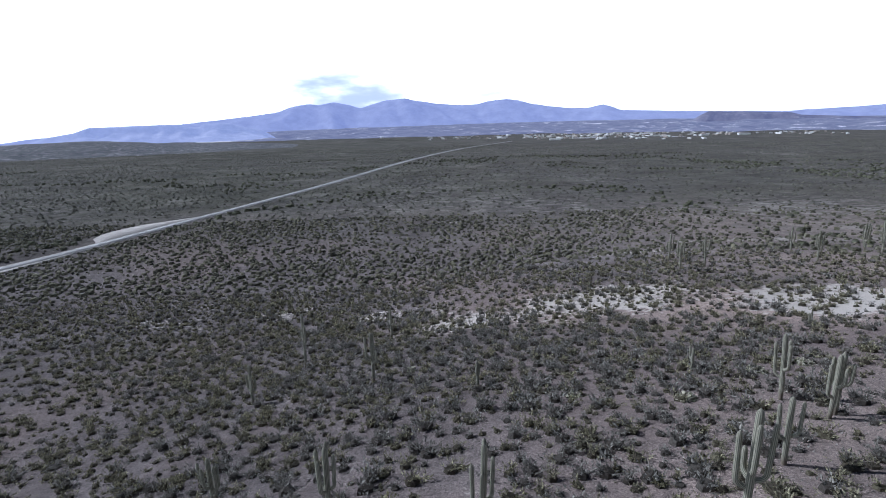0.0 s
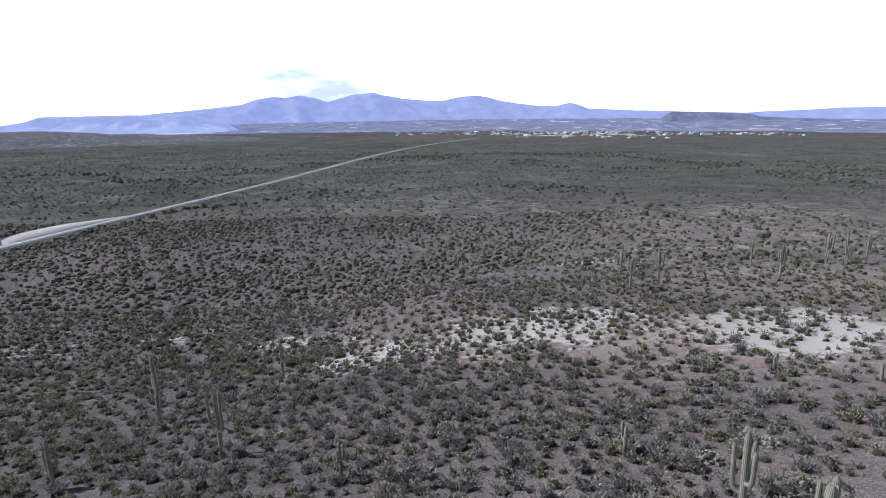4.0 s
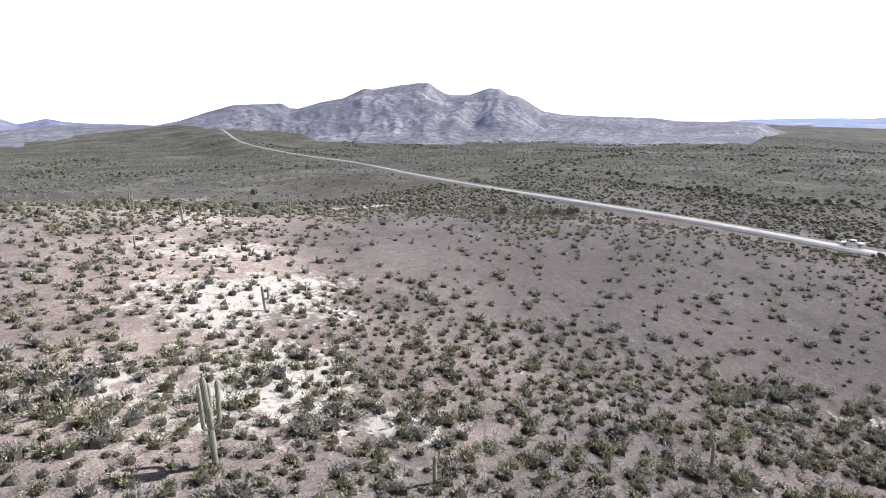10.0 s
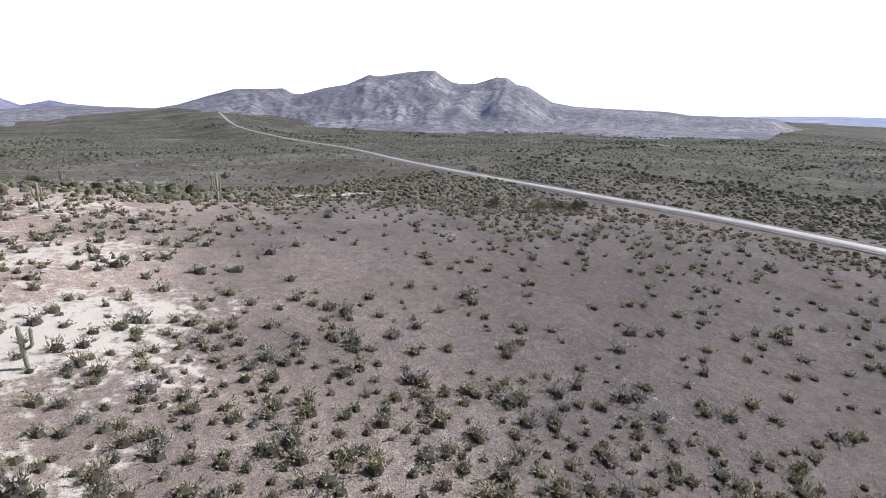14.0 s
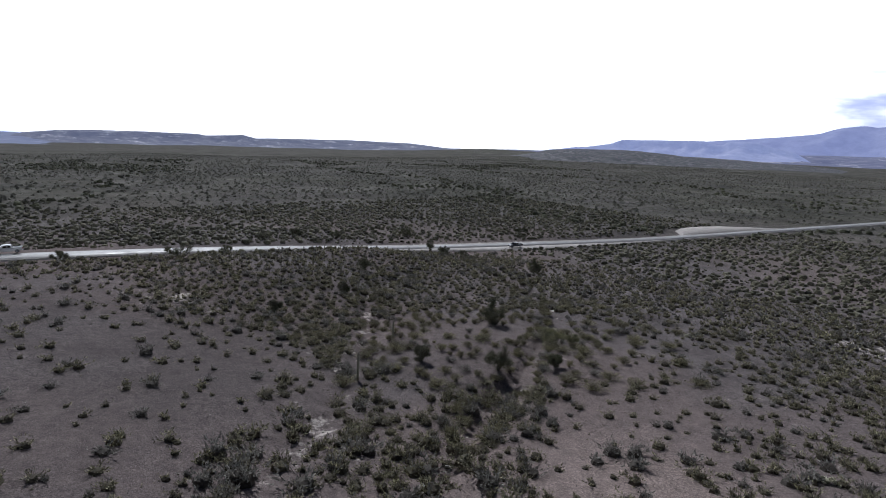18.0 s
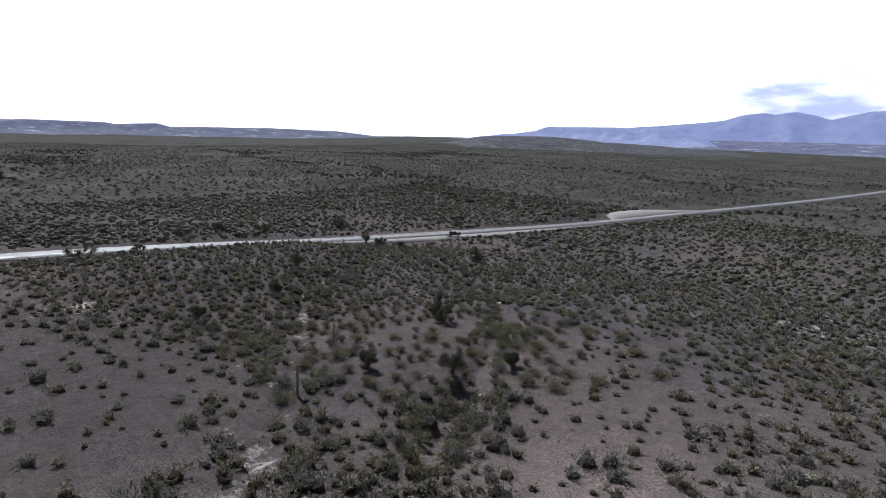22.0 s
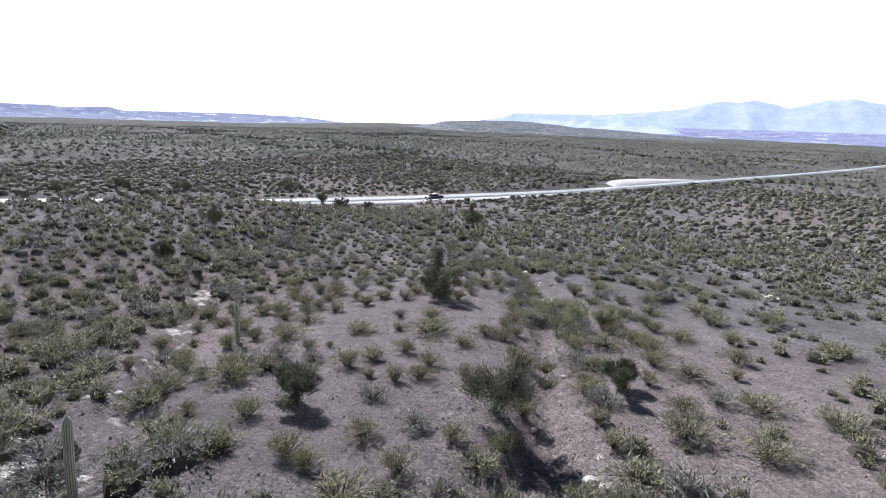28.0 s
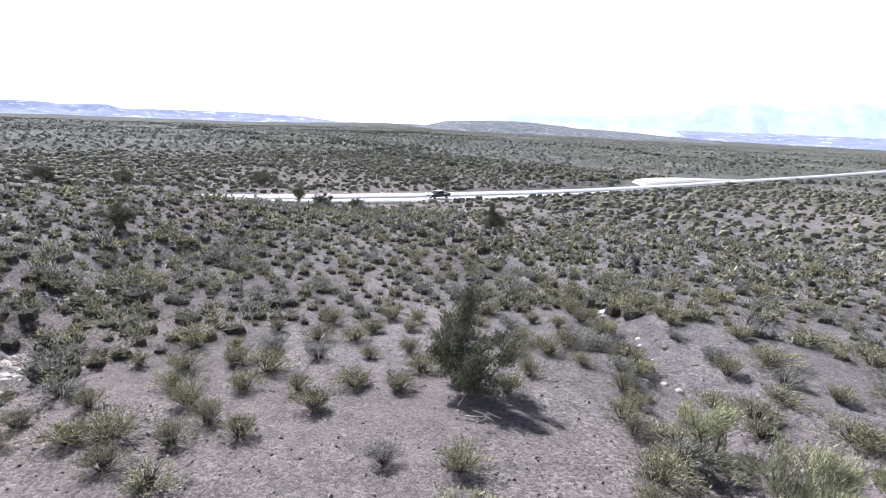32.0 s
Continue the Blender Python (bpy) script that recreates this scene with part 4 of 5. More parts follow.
def stalks(rnd, n, wide, high, thick):
    """Bare stems that fan out from one foot: three-sided tapers."""
    vs, fs = [], []
    for k in range(n):
        a, lean = rnd.uniform(0, 6.283), rnd.uniform(0.1, 1.0)
        end = np.array([math.cos(a) * wide / 2 * lean, math.sin(a) * wide / 2 * lean, high * rnd.uniform(0.55, 0.95)])
        foot = np.array([math.cos(a), math.sin(a), 0]) * wide * 0.05
        mid = foot * 0.6 + end * 0.45 + (0, 0, high * 0.05)
        for p, q, r0, r1 in ((foot - (0, 0, 0.05), mid, thick, thick * 0.7), (mid, end, thick * 0.7, thick * 0.25)):
            b = 6.283 / 3 * np.arange(3)
            off = np.stack([np.cos(b), np.sin(b), 0 * b], 1)
            vs.append(np.concatenate([p + off * r0, q + off * r1]))
            i = (len(vs) - 1) * 6
            fs += [(i, i + 1, i + 4), (i, i + 4, i + 3), (i + 1, i + 2, i + 5), (i + 1, i + 5, i + 4), (i + 2, i, i + 3), (i + 2, i + 3, i + 5)]
    return np.concatenate(vs), np.array(fs)


def shrub_model(leaf, wide, high, n, seed):
    rnd = np.random.RandomState(seed)
    top = new("creosote_bush")
    part("woody_base", mesh_of("woody_base", *stalks(rnd, 44, wide * 0.95, high * 0.9, 0.014), TWIG), top)
    part("foliage", mesh_of("foliage", *blades(rnd, n, wide, high, 0.11, 0.011, 0.48, 20), leaf), top)
    return top


def branch(rnd, p, way, length, r, depth, wood, tips):
    """A limb that bends and forks."""
    q = p
    for s in range(3):
        way = way + np.array([rnd.normal(0, 0.16), rnd.normal(0, 0.16), rnd.normal(0.03, 0.1)])
        way = way / np.linalg.norm(way)
        nxt = q + way * length / 3
        wood.append((q, nxt, r * (1 - 0.13 * s), r * (0.87 - 0.13 * s)))
        q = nxt
        tips.append((q, way))
    if depth > 0:
        for _ in range(rnd.randint(2, 4)):
            side = way + rnd.normal(0, 0.55, 3) + (0, 0, 0.12)
            branch(rnd, q, side / np.linalg.norm(side), length * rnd.uniform(0.6, 0.82), r * 0.55, depth - 1, wood, tips)
    else:
        tips.append((q, way))


def limb_mesh(name, wood, sides=5):
    vs, fs = [], []
    for p, q, r0, r1 in wood:
        d = (q - p) / np.linalg.norm(q - p)
        a = np.cross(d, (0.3, 0.9, 0.1))
        a /= np.linalg.norm(a)
        b = np.cross(d, a)
        t = 6.283 / sides * np.arange(sides)
        off = np.cos(t)[:, None] * a + np.sin(t)[:, None] * b
        i = len(vs) * 2 * sides
        vs.append(np.concatenate([p + off * r0, q + off * r1]))
        for k in range(sides):
            e = (k + 1) % sides
            fs += [(i + k, i + e, i + sides + e, i + sides + k)]
    return mesh_of(name, np.concatenate(vs), np.array(fs), TWIG, True)


def tree(x, y, high, wide, leaf, seed, label, kind="mesquite_tree", sprays=34, upright=0.9, fine=1.0):
    rnd = np.random.RandomState(seed)
    top = new(kind)
    top.location = (x, y, float(land(x, y)[0]) - 0.1)
    wood, tips = [], []
    for k in range(rnd.randint(4, 7)):
        a = rnd.uniform(0, 6.283)
        lean = rnd.uniform(0.2, 1.3) * wide / high
        way = np.array([math.cos(a) * lean * 0.7, math.sin(a) * lean * 0.7, 1.0 + upright])
        branch(rnd, np.array([math.cos(a) * 0.12, math.sin(a) * 0.12, 0.0]), way / np.linalg.norm(way), high * rnd.uniform(0.24, 0.42), 0.03 * high * rnd.uniform(0.5, 0.9), 2, wood, tips)
    part("trunk", limb_mesh("trunk", wood), top, "crooked dark trunk and limbs")
    at, way = np.array([t[0] for t in tips]), np.array([t[1] for t in tips])
    n = len(at) * sprays
    pick = np.repeat(np.arange(len(at)), sprays)
    size = high * 0.09
    root = at[pick] + rnd.normal(0, 1, (n, 3)) * size * 0.62
    out = way[pick] + rnd.normal(0, 0.34, (n, 3)) + (0, 0, 0.3)
    out /= np.linalg.norm(out, axis=1)[:, None]
    tip = root + out * (rnd.uniform(0.16, 0.4, n) * fine)[:, None]
    side = np.cross(out, rnd.normal(0, 1, (n, 3)))
    side *= (rnd.uniform(0.013, 0.027, n) * fine * fine / np.linalg.norm(side, axis=1))[:, None]
    part("crown", mesh_of("crown", np.stack([root - side, root + side, tip], 1).reshape(-1, 3), np.arange(3 * n).reshape(-1, 3), leaf), top)
    return tagged(top, label, "tree", "desert trees along the washes")


def leader_tree(x, y, high, wide, leaf, seed, label):
    """A dark tree with one crooked leader, boughs from the foot up and a ragged pointed crown."""
    rnd = np.random.RandomState(seed)
    top = new("mesquite_tree")
    top.location = (x, y, float(land(x, y)[0]) - 0.1)
    u = np.linspace(0, 1, 9)
    bend, turn = rnd.uniform(0.04, 0.09) * high, rnd.uniform(0, 6.28)
    stem = np.stack([bend * np.sin(u * 4 + turn), bend * np.cos(u * 3.2 + turn) - bend * math.cos(turn), u * high * 0.96], 1)
    wood = [(stem[k], stem[k + 1], 0.03 * high * (1 - 0.85 * u[k]), 0.03 * high * (1 - 0.85 * u[k + 1])) for k in range(8)]
    root, way = [], []

    def clothe(p, q, r0, r1, n):
        """Leafy sprays in ragged bunches along one limb."""
        for f in rnd.uniform(0, 1, max(2, n // 55)):
            heart = p + (q - p) * f + rnd.normal(0, 1, 3) * (r0 + (r1 - r0) * f) * (0.75, 0.75, 0.6)
            root.append(heart + rnd.normal(0, 0.075 * high ** 0.5, (55, 3)))
            way.append((heart - p) * 0.5 + rnd.normal(0, 0.5, (55, 3)) + (0, 0, 0.55))

    at = lambda t: np.array([np.interp(t, u, stem[:, j]) for j in range(3)])
    # low boughs that sweep out and up
    for k in range(13):
        t, a = 0.03 + 0.3 * (k / 13) ** 1.2, k * 2.4 + rnd.uniform(-0.5, 0.5)
        p, d, long = at(t), np.array([math.cos(a), math.sin(a), 0.0]), wide * rnd.uniform(0.24, 0.5)
        q = p + d * long * 0.6 + (0, 0, long * rnd.uniform(0.15, 0.5))
        e = q + d * long * 0.4 + (0, 0, high * rnd.uniform(0.06, 0.22))
        wood += [(p, q, 0.013 * high, 0.008 * high), (q, e, 0.008 * high, 0.003)]
        clothe(p + (q - p) * 0.4, q, 0.16, 0.3, 210)
        clothe(q, e, 0.32, 0.16, 420)
    # short boughs up the leader, with gaps between their bunches
    for k in range(17):
        t, a = 0.3 + 0.66 * k / 17, k * 2.4 + rnd.uniform(-0.7, 0.7)
        p, d = at(t), np.array([math.cos(a), math.sin(a), rnd.uniform(0.7, 1.5)])
        e = p + d * wide * 0.13 * rnd.uniform(0.4, 1.35) * (1.25 - t * 0.6)
        wood.append((p, e, 0.007 * high * (1.15 - t), 0.003))
        clothe(p + (e - p) * 0.3, e, 0.1, 0.2, 210)
    clothe(at(0.75), at(1.0), 0.16, 0.05, 330)
    part("trunk", limb_mesh("trunk", wood), top, "crooked dark trunk and limbs")
    root, way = np.concatenate(root), np.concatenate(way)
    root[:, 2] = np.maximum(root[:, 2], 0.1)
    way /= np.linalg.norm(way, axis=1)[:, None]
    side = np.cross(way, rnd.normal(0, 1, way.shape))
    side *= (rnd.uniform(0.017, 0.036, len(way)) / np.linalg.norm(side, axis=1))[:, None]
    tip = root + way * rnd.uniform(0.14, 0.32, len(way))[:, None]
    part("crown", mesh_of("crown", np.stack([root - side, root + side, tip], 1).reshape(-1, 3), np.arange(3 * len(way)).reshape(-1, 3), leaf), top)
    return tagged(top, label, "tree", "desert trees along the washes")


MESQUITE, PALO = "dark green mesquite with several crooked trunks", "pale yellow-green palo verde with fine sprays"
TREES = [(-115.7, 77.6, 5.2, 5.0, 2), (-101.7, 76.2, 3.4, 4.8, 1), (-105.2, 80.0, 3.0, 4.0, 1), (-97.5, 60.4, 4.3, 4.6, 0), (-99.4, 79.4, 2.2, 3.0, 1), (-105.7, 53.6, 2.7, 2.8, 0), (-139.3, 46.5, 2.4, 2.6, 0), (-145.5, 124.6, 4.2, 3.4, 2), (-93.1, 67.4, 2.4, 2.6, 0), (-188.6, 121.8, 4.4, 5.0, 0),
         (-184.6, 125.0, 3.0, 4.2, 0), (-213.8, 131.3, 4.6, 7.0, 0), (-219.0, 133.0, 4.4, 7.0, 0), (-182.3, 42.6, 4.2, 6.5, 0), (-188.0, 54.7, 3.0, 4.5, 0), (-178.0, 126.0, 2.8, 4.2, 0), (-164.0, 80.6, 3.8, 3.6, 0), (-187, 20, 3.0, 5, 0)]
TREES_SOUTH = [(-155.0, -62.2, 4.0, 8.0, 1), (-162.0, -62, 4.2, 8.0, 0), (-170.2, -61.0, 4.0, 7.0, 0), (-143.4, -67.7, 3.4, 7.0, 0), (-228.0, -57.2, 4.4, 8.0, 0), (-224, -32.0, 4.4, 8.0, 0), (-216, -14.2, 4.6, 8.0, 0), (-234, -76.9, 4.4, 8.0, 0), (-248, -174.2, 4.5, 11.0, 0), (-214, 5, 3.6, 6, 0),
               (-60, -150, 3.5, 7, 0), (-30, -175, 3.5, 8, 0), (-150, -250, 4, 9, 0), (-213.7, 75.7, 3.6, 7, 0), (-222.1, 89.1, 4, 7, 0), (-214, 100, 3.6, 6, 0), (-148, 66, 2.4, 3.4, 0), (-205.6, 187.4, 3, 6, 0)]
for tx, ty, high, wide, kind in TREES + TREES_SOUTH:
    seed += 1
    if kind == 2:
        leader_tree(tx, ty, high, wide, LEAF_TREE, seed, "dark green pointed mesquite with boughs to the ground")
    elif kind:
        tree(tx, ty, high, wide, LEAF_PALE, seed, PALO, "palo_verde_tree", 34 if high > 3.5 and tx > -120 else 30, 0.1, 0.9 if tx > -120 else 1.0)
    else:
        tree(tx, ty, high, wide, LEAF_TREE, seed, MESQUITE, "mesquite_tree", 50 if tx > -120 else 34, 0.9 if tx > -120 else 0.05)

# where shrubs grow thick or thin: x, y, reach, factor
THIN = np.array([(-150, 8, 24, -0.6), (-118, 20, 16, -0.25), (-100, -10, 26, -0.5), (-80, -38, 25, -0.5), (-103, 57, 9, -0.6), (-75, 63, 12, -0.45), (-109, 67, 8, -0.35), (-88, 67, 8, -0.4),
                 (-50, 12, 16, 0.5), (-30, 100, 25, 0.6), (-50, 85, 20, 0.4), (10, 75, 25, 0.5), (35, 20, 20, -0.15), (50, 20, 22, -0.1), (-134, 73, 18, 1.0), (-154, 96, 20, 1.0), (-205, 60, 40, 0.5), (8, 52, 16, 0.9), (25, 62, 14, 0.6), (-55, -2, 14, 0.6), (-72, 8, 14, 0.6), (-90, 18, 10, 0.5), (-36, -60, 22, -0.3), (-150, 70, 14, 0.6), (-112, 155, 20, -0.5), (-84, 94, 13, -0.7), (-152, 74, 24, 1.8), (-350, 350, 130, 0.7), (-130, 250, 90, 0.7), (-60, 140, 45, 0.45), (-330, 150, 80, 0.5), (200, 220, 110, -0.45), (120, 130, 40, -0.3), (-35, 75, 26, -0.2), (-10, 55, 22, -0.2), (-75, 75, 20, -0.3), (-110, -12, 40, -0.2)], float)


def thickness(x, y):
    k = 0.4 + 0.75 * smooth(rough(x, y, 38, 77, 3), 0.3, 0.6) + 0.3 * smooth(rough(x, y, 11, 78, 2), 0.28, 0.5)
    for a, b, s, f in THIN:
        k = k * (1 + f * np.exp(-((x - a) ** 2 + (y - b) ** 2) / (2 * s * s)))
    for line in WASHES:
        d, _ = near_line(x, y, line)
        k = k * smooth(d, 0.3, 1.6) + 0.9 * np.exp(-((d - 4.0) ** 2) / 8)
    d, _ = near_line(x, y, ROAD_LINE)
    k = k * smooth(d, 7.5, 11)
    d, _ = near_line(x, y, PULL)
    return k * smooth(d, 10, 14)


def scatter(low, high, south, north, per_area, seed, inside=None):
    """Shaken places by the thickness map, none too near another."""
    rnd = np.random.RandomState(seed)
    cell = 1 / math.sqrt(per_area * 1.5)
    x, y = (g.ravel() for g in np.meshgrid(np.arange(low, high, cell), np.arange(south, north, cell)))
    x, y = x + rnd.uniform(-0.47, 0.47, x.shape) * cell, y + rnd.uniform(-0.47, 0.47, y.shape) * cell
    keep = rnd.uniform(0, 1.5, len(x)) < thickness(x, y)
    if inside is not None:
        keep &= inside(x, y)
    return x[keep], y[keep], rnd


def field(name, x, y, wide, models, leaf, rnd, label, category):
    """Many shrubs in one mesh, each a turned and scaled copy of one of the models."""
    z, vs, fs, base, hearts = land(x, y), [], [], 0, []
    pick = rnd.randint(0, len(models), len(x))
    for k, (v, f, inner) in enumerate(models):
        i = np.nonzero(pick == k)[0]
        if not len(i):
            continue
        a = rnd.uniform(0, 6.283, len(i))
        c, s, w = np.cos(a), np.sin(a), wide[i]
        h = w * rnd.uniform(0.75, 1.15, len(i))
        px = (v[None, :, 0] * c[:, None] - v[None, :, 1] * s[:, None]) * w[:, None] + x[i][:, None]
        py = (v[None, :, 0] * s[:, None] + v[None, :, 1] * c[:, None]) * w[:, None] + y[i][:, None]
        pz = v[None, :, 2] * h[:, None] + z[i][:, None] - 0.02
        vs.append(np.stack([px, py, pz], -1).reshape(-1, 3))
        fs.append((f[None] + (np.arange(len(i)) * len(v))[:, None, None] + base).reshape(-1, 3))
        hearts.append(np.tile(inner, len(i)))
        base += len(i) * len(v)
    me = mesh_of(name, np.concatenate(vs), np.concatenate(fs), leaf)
    float_attribute(me, "shade_twigs", np.concatenate(hearts))
    return tagged(new(name, me), label, category, kind="stuff")


def tuft(n, length, thick, seed, high=0.5, stems=0, start=0.3):
    """A fuzzy low shrub: short leafy sprays over dark stems and a core darkened as painted shade."""
    rnd = np.random.RandomState(seed)
    v, f = blades(rnd, n, 1.0, high, length, thick, start, 6)
    # low mound inside, its dark colour paints the shade under the sprays
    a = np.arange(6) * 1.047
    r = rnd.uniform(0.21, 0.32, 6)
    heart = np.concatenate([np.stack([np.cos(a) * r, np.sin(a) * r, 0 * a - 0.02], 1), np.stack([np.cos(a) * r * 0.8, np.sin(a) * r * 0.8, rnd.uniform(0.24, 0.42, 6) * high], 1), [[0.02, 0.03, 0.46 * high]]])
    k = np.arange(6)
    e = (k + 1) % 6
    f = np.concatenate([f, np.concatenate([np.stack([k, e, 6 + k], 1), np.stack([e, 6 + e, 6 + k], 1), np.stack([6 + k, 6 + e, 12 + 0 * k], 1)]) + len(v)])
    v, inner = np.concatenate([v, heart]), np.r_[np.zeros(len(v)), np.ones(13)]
    if not stems:
        return v, f, inner
    a, lean = rnd.uniform(0, 6.283, stems), rnd.uniform(0.2, 0.95, stems)
    foot = np.stack([np.cos(a) * 0.06, np.sin(a) * 0.06, 0 * a - 0.02], 1)
    end = np.stack([np.cos(a) * lean * 0.46, np.sin(a) * lean * 0.46, high * (0.9 - 0.5 * lean)], 1)
    across = np.stack([-np.sin(a), np.cos(a), 0 * a], 1) * thick * 0.8
    w = np.stack([foot - across, foot + across, end], 1).reshape(-1, 3)
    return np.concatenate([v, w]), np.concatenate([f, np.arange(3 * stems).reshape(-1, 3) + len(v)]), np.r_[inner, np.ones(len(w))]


def clump(seed, sides=5, twice=True):
    """A far shrub: a low rounded mound with an uneven edge."""
    rnd = np.random.RandomState(seed)
    a = np.arange(sides) * 6.283 / sides + rnd.uniform(-0.3, 0.3, sides)
    r, up = rnd.uniform(0.36, 0.56, sides), rnd.uniform(0.28, 0.46, sides)
    k = np.arange(sides)
    e = (k + 1) % sides
    low = np.stack([np.cos(a) * r, np.sin(a) * r, 0 * a + 0.03], 1)
    if not twice:
        return np.concatenate([low, [[rnd.uniform(-0.1, 0.1), rnd.uniform(-0.1, 0.1), 0.36]]]), np.stack([k, e, sides + 0 * k], 1), np.zeros(sides + 1)
    top = np.stack([np.cos(a + 0.5) * r * 0.72, np.sin(a + 0.5) * r * 0.72, up], 1)
    f = np.concatenate([np.stack([k, e, sides + k], 1), np.stack([e, sides + e, sides + k], 1), np.stack([sides + k, sides + e, 2 * sides + 0 * k], 1)])
    return np.concatenate([low, top, [[0, 0, rnd.uniform(0.34, 0.44)]]]), f, np.zeros(2 * sides + 1)


# nearest shrubs, things of their own
MODELS = [shrub_model(LEAF, 1.5, 0.85, 1700, 11), shrub_model(LEAF, 1.2, 0.75, 1250, 12), shrub_model(LEAF, 1.7, 0.8, 1900, 13), shrub_model(LEAF_GREY, 1.4, 0.75, 1400, 14), shrub_model(LEAF_FIELD, 1.0, 0.6, 900, 15)]
SHRUB = ["olive-green creosote bush with dark bare stems", "small olive-green creosote bush on gravel", "broad low creosote bush with yellowish sprays", "grey-leaved desert shrub on gravel", "small dry brownish desert shrub"]
NEAR = lambda x, y: ((x + 110) / 22) ** 2 + ((y - 72) / 24) ** 2 < 1
# shrubs by the end of the flight: x, y, width
SEEN_A = [(-116.4, 60.5, 2.7), (-118.6, 64.1, 1.6), (-120.9, 59.6, 1.8), (-118.1, 58.9, 1.3), (-122.0, 68.0, 1.3), (-119.7, 68.1, 1.4), (-113.0, 64.8, 2.2), 
    (-119.5, 71.6, 1.5), (-126.1, 79.9, 1.9), (-113.7, 70.2, 1.1), (-110.9, 67.1, 1.0), (-111.3, 71.6, 1.6), (-108.3, 67.6, 2.4), (-107.4, 60.9, 1.6), (-107.8, 59.0, 1.5), 
    (-106.9, 63.5, 1.5), (-104.0, 62.6, 1.4), (-103.1, 60.7, 1.7), (-104.7, 67.2, 1.5), (-105.1, 70.7, 1.9), (-105.4, 73.8, 1.4), (-101.2, 62.7, 1.3), (-111.8, 60.9, 0.6), 
    (-112.6, 59.7, 1.0), (-110.1, 58.0, 1.3), (-112.6, 57.3, 1.4), (-111.2, 55.5, 1.8), (-112.7, 54.4, 2.5), (-111.3, 53.0, 2.6), (-108.1, 56.2, 1.8)]
SEEN_B = [(-115.1, 85.1, 1.8), (-113.4, 88.4, 2.6), (-114.4, 97.6, 3.4), (-107.8, 78.9, 1.3), (-104.8, 91.3, 2.8), (-103.5, 96.9, 3.1), (-100.2, 95.2, 4.9), 
    (-99.4, 84.2, 2.3), (-96.0, 81.5, 1.8), (-93.6, 80.3, 2.0), (-100.7, 84.4, 2.3), (-97.3, 98.7, 2.6), (-94.6, 90.1, 2.6), (-96.9, 106.4, 3.0), (-103.6, 106.3, 2.4), 
    (-110.2, 103.9, 3.0), (-108.1, 109.0, 2.9), (-105.5, 125.0, 4.0), (-121.2, 101.1, 3.7), (-123.4, 95.6, 2.9), (-125.3, 73.1, 2.1), (-124.3, 68.3, 1.8), (-123.4, 64.8, 2.2), 
    (-124.3, 63.6, 1.7), (-129.4, 64.9, 2.1), (-128.2, 57.5, 2.3), (-127.6, 60.3, 1.9), (-92.9, 87.4, 2.9), (-92.6, 100.7, 3.3), (-101.3, 68.6, 1.2)]
SEEN_C = [(-100.1, 67.0, 1.3), (-99.2, 69.4, 1.7), (-99.6, 67.2, 1.3), (-99.6, 74.5, 2.6), (-97.2, 74.2, 3.4), (-95.9, 77.1, 3.4), (-97.2, 70.2, 2.7), (-95.7, 69.5, 2.1), 
    (-94.3, 75.6, 2.3), (-93.2, 72.9, 1.6), (-97.7, 66.9, 1.7), (-104.0, 59.4, 1.1), (-105.5, 58.7, 0.8), (-122.9, 47.1, 3.0), (-129.5, 47.3, 2.8), (-134.1, 47.0, 3.3), 
    (-123.4, 43.5, 2.4), (-120.6, 44.7, 2.8), (-116.6, 47.0, 4.8), (-113.5, 50.2, 2.9), (-120.9, 53.5, 2.5), (-128.4, 48.9, 3.3), (-105.7, 47.1, 3.1), (-104.6, 48.6, 1.7), 
    (-112.2, 48.5, 2.4), (-109.1, 69.0, 3.0), (-100.5, 53.6, 1.7), (-103.0, 56.7, 1.5), (-99.2, 56.0, 1.7), (-101.8, 50.2, 1.6)]
SEEN_D = [(-97.5, 49.6, 2.6), (-91.8, 52.7, 2.0), (-94.9, 52.8, 0.9), (-93.4, 65.0, 1.9), (-90.9, 72.5, 2.2), (-86.5, 70.1, 2.5), (-89.0, 90.8, 3.7), (-84.0, 84.2, 3.8), 
    (-79.6, 85.0, 3.3), (-78.1, 77.7, 3.8), (-82.8, 70.4, 2.5), (-85.2, 64.8, 3.2), (-88.7, 64.1, 4.0), (-89.3, 59.1, 2.9), (-110.9, 41.6, 4.0), (-107.6, 42.8, 2.7), 
    (-104.9, 41.0, 3.8), (-106.4, 51.1, 1.5), (-100.4, 50.2, 1.3)]
SEEN = SEEN_A + SEEN_B + SEEN_C + SEEN_D
nx, ny, nr = scatter(-138, -74, 32, 102, 0.2, 501, NEAR)
spots = list(SEEN)
gully = curve_through(np.array(WASHES[0][1:6], float), 0.8)
for k in range(0, len(gully) - 1):
    gx_, gy_ = gully[k + 1][0] - gully[k][0], gully[k + 1][1] - gully[k][1]
    for side in (-1, 1):
        off = side * nr.uniform(1.3, 3.4) / math.hypot(gx_, gy_)
        bx, by = gully[k][0] + gy_ * off, gully[k][1] - gx_ * off
        if nr.uniform() < 0.7 and min(math.hypot(bx - s[0], by - s[1]) for s in spots) > 1.5 and min(math.hypot(bx - t[0], by - t[1]) for t in TREES) > 1.2:
            spots.append((bx, by, nr.uniform(1.0, 2.3)))
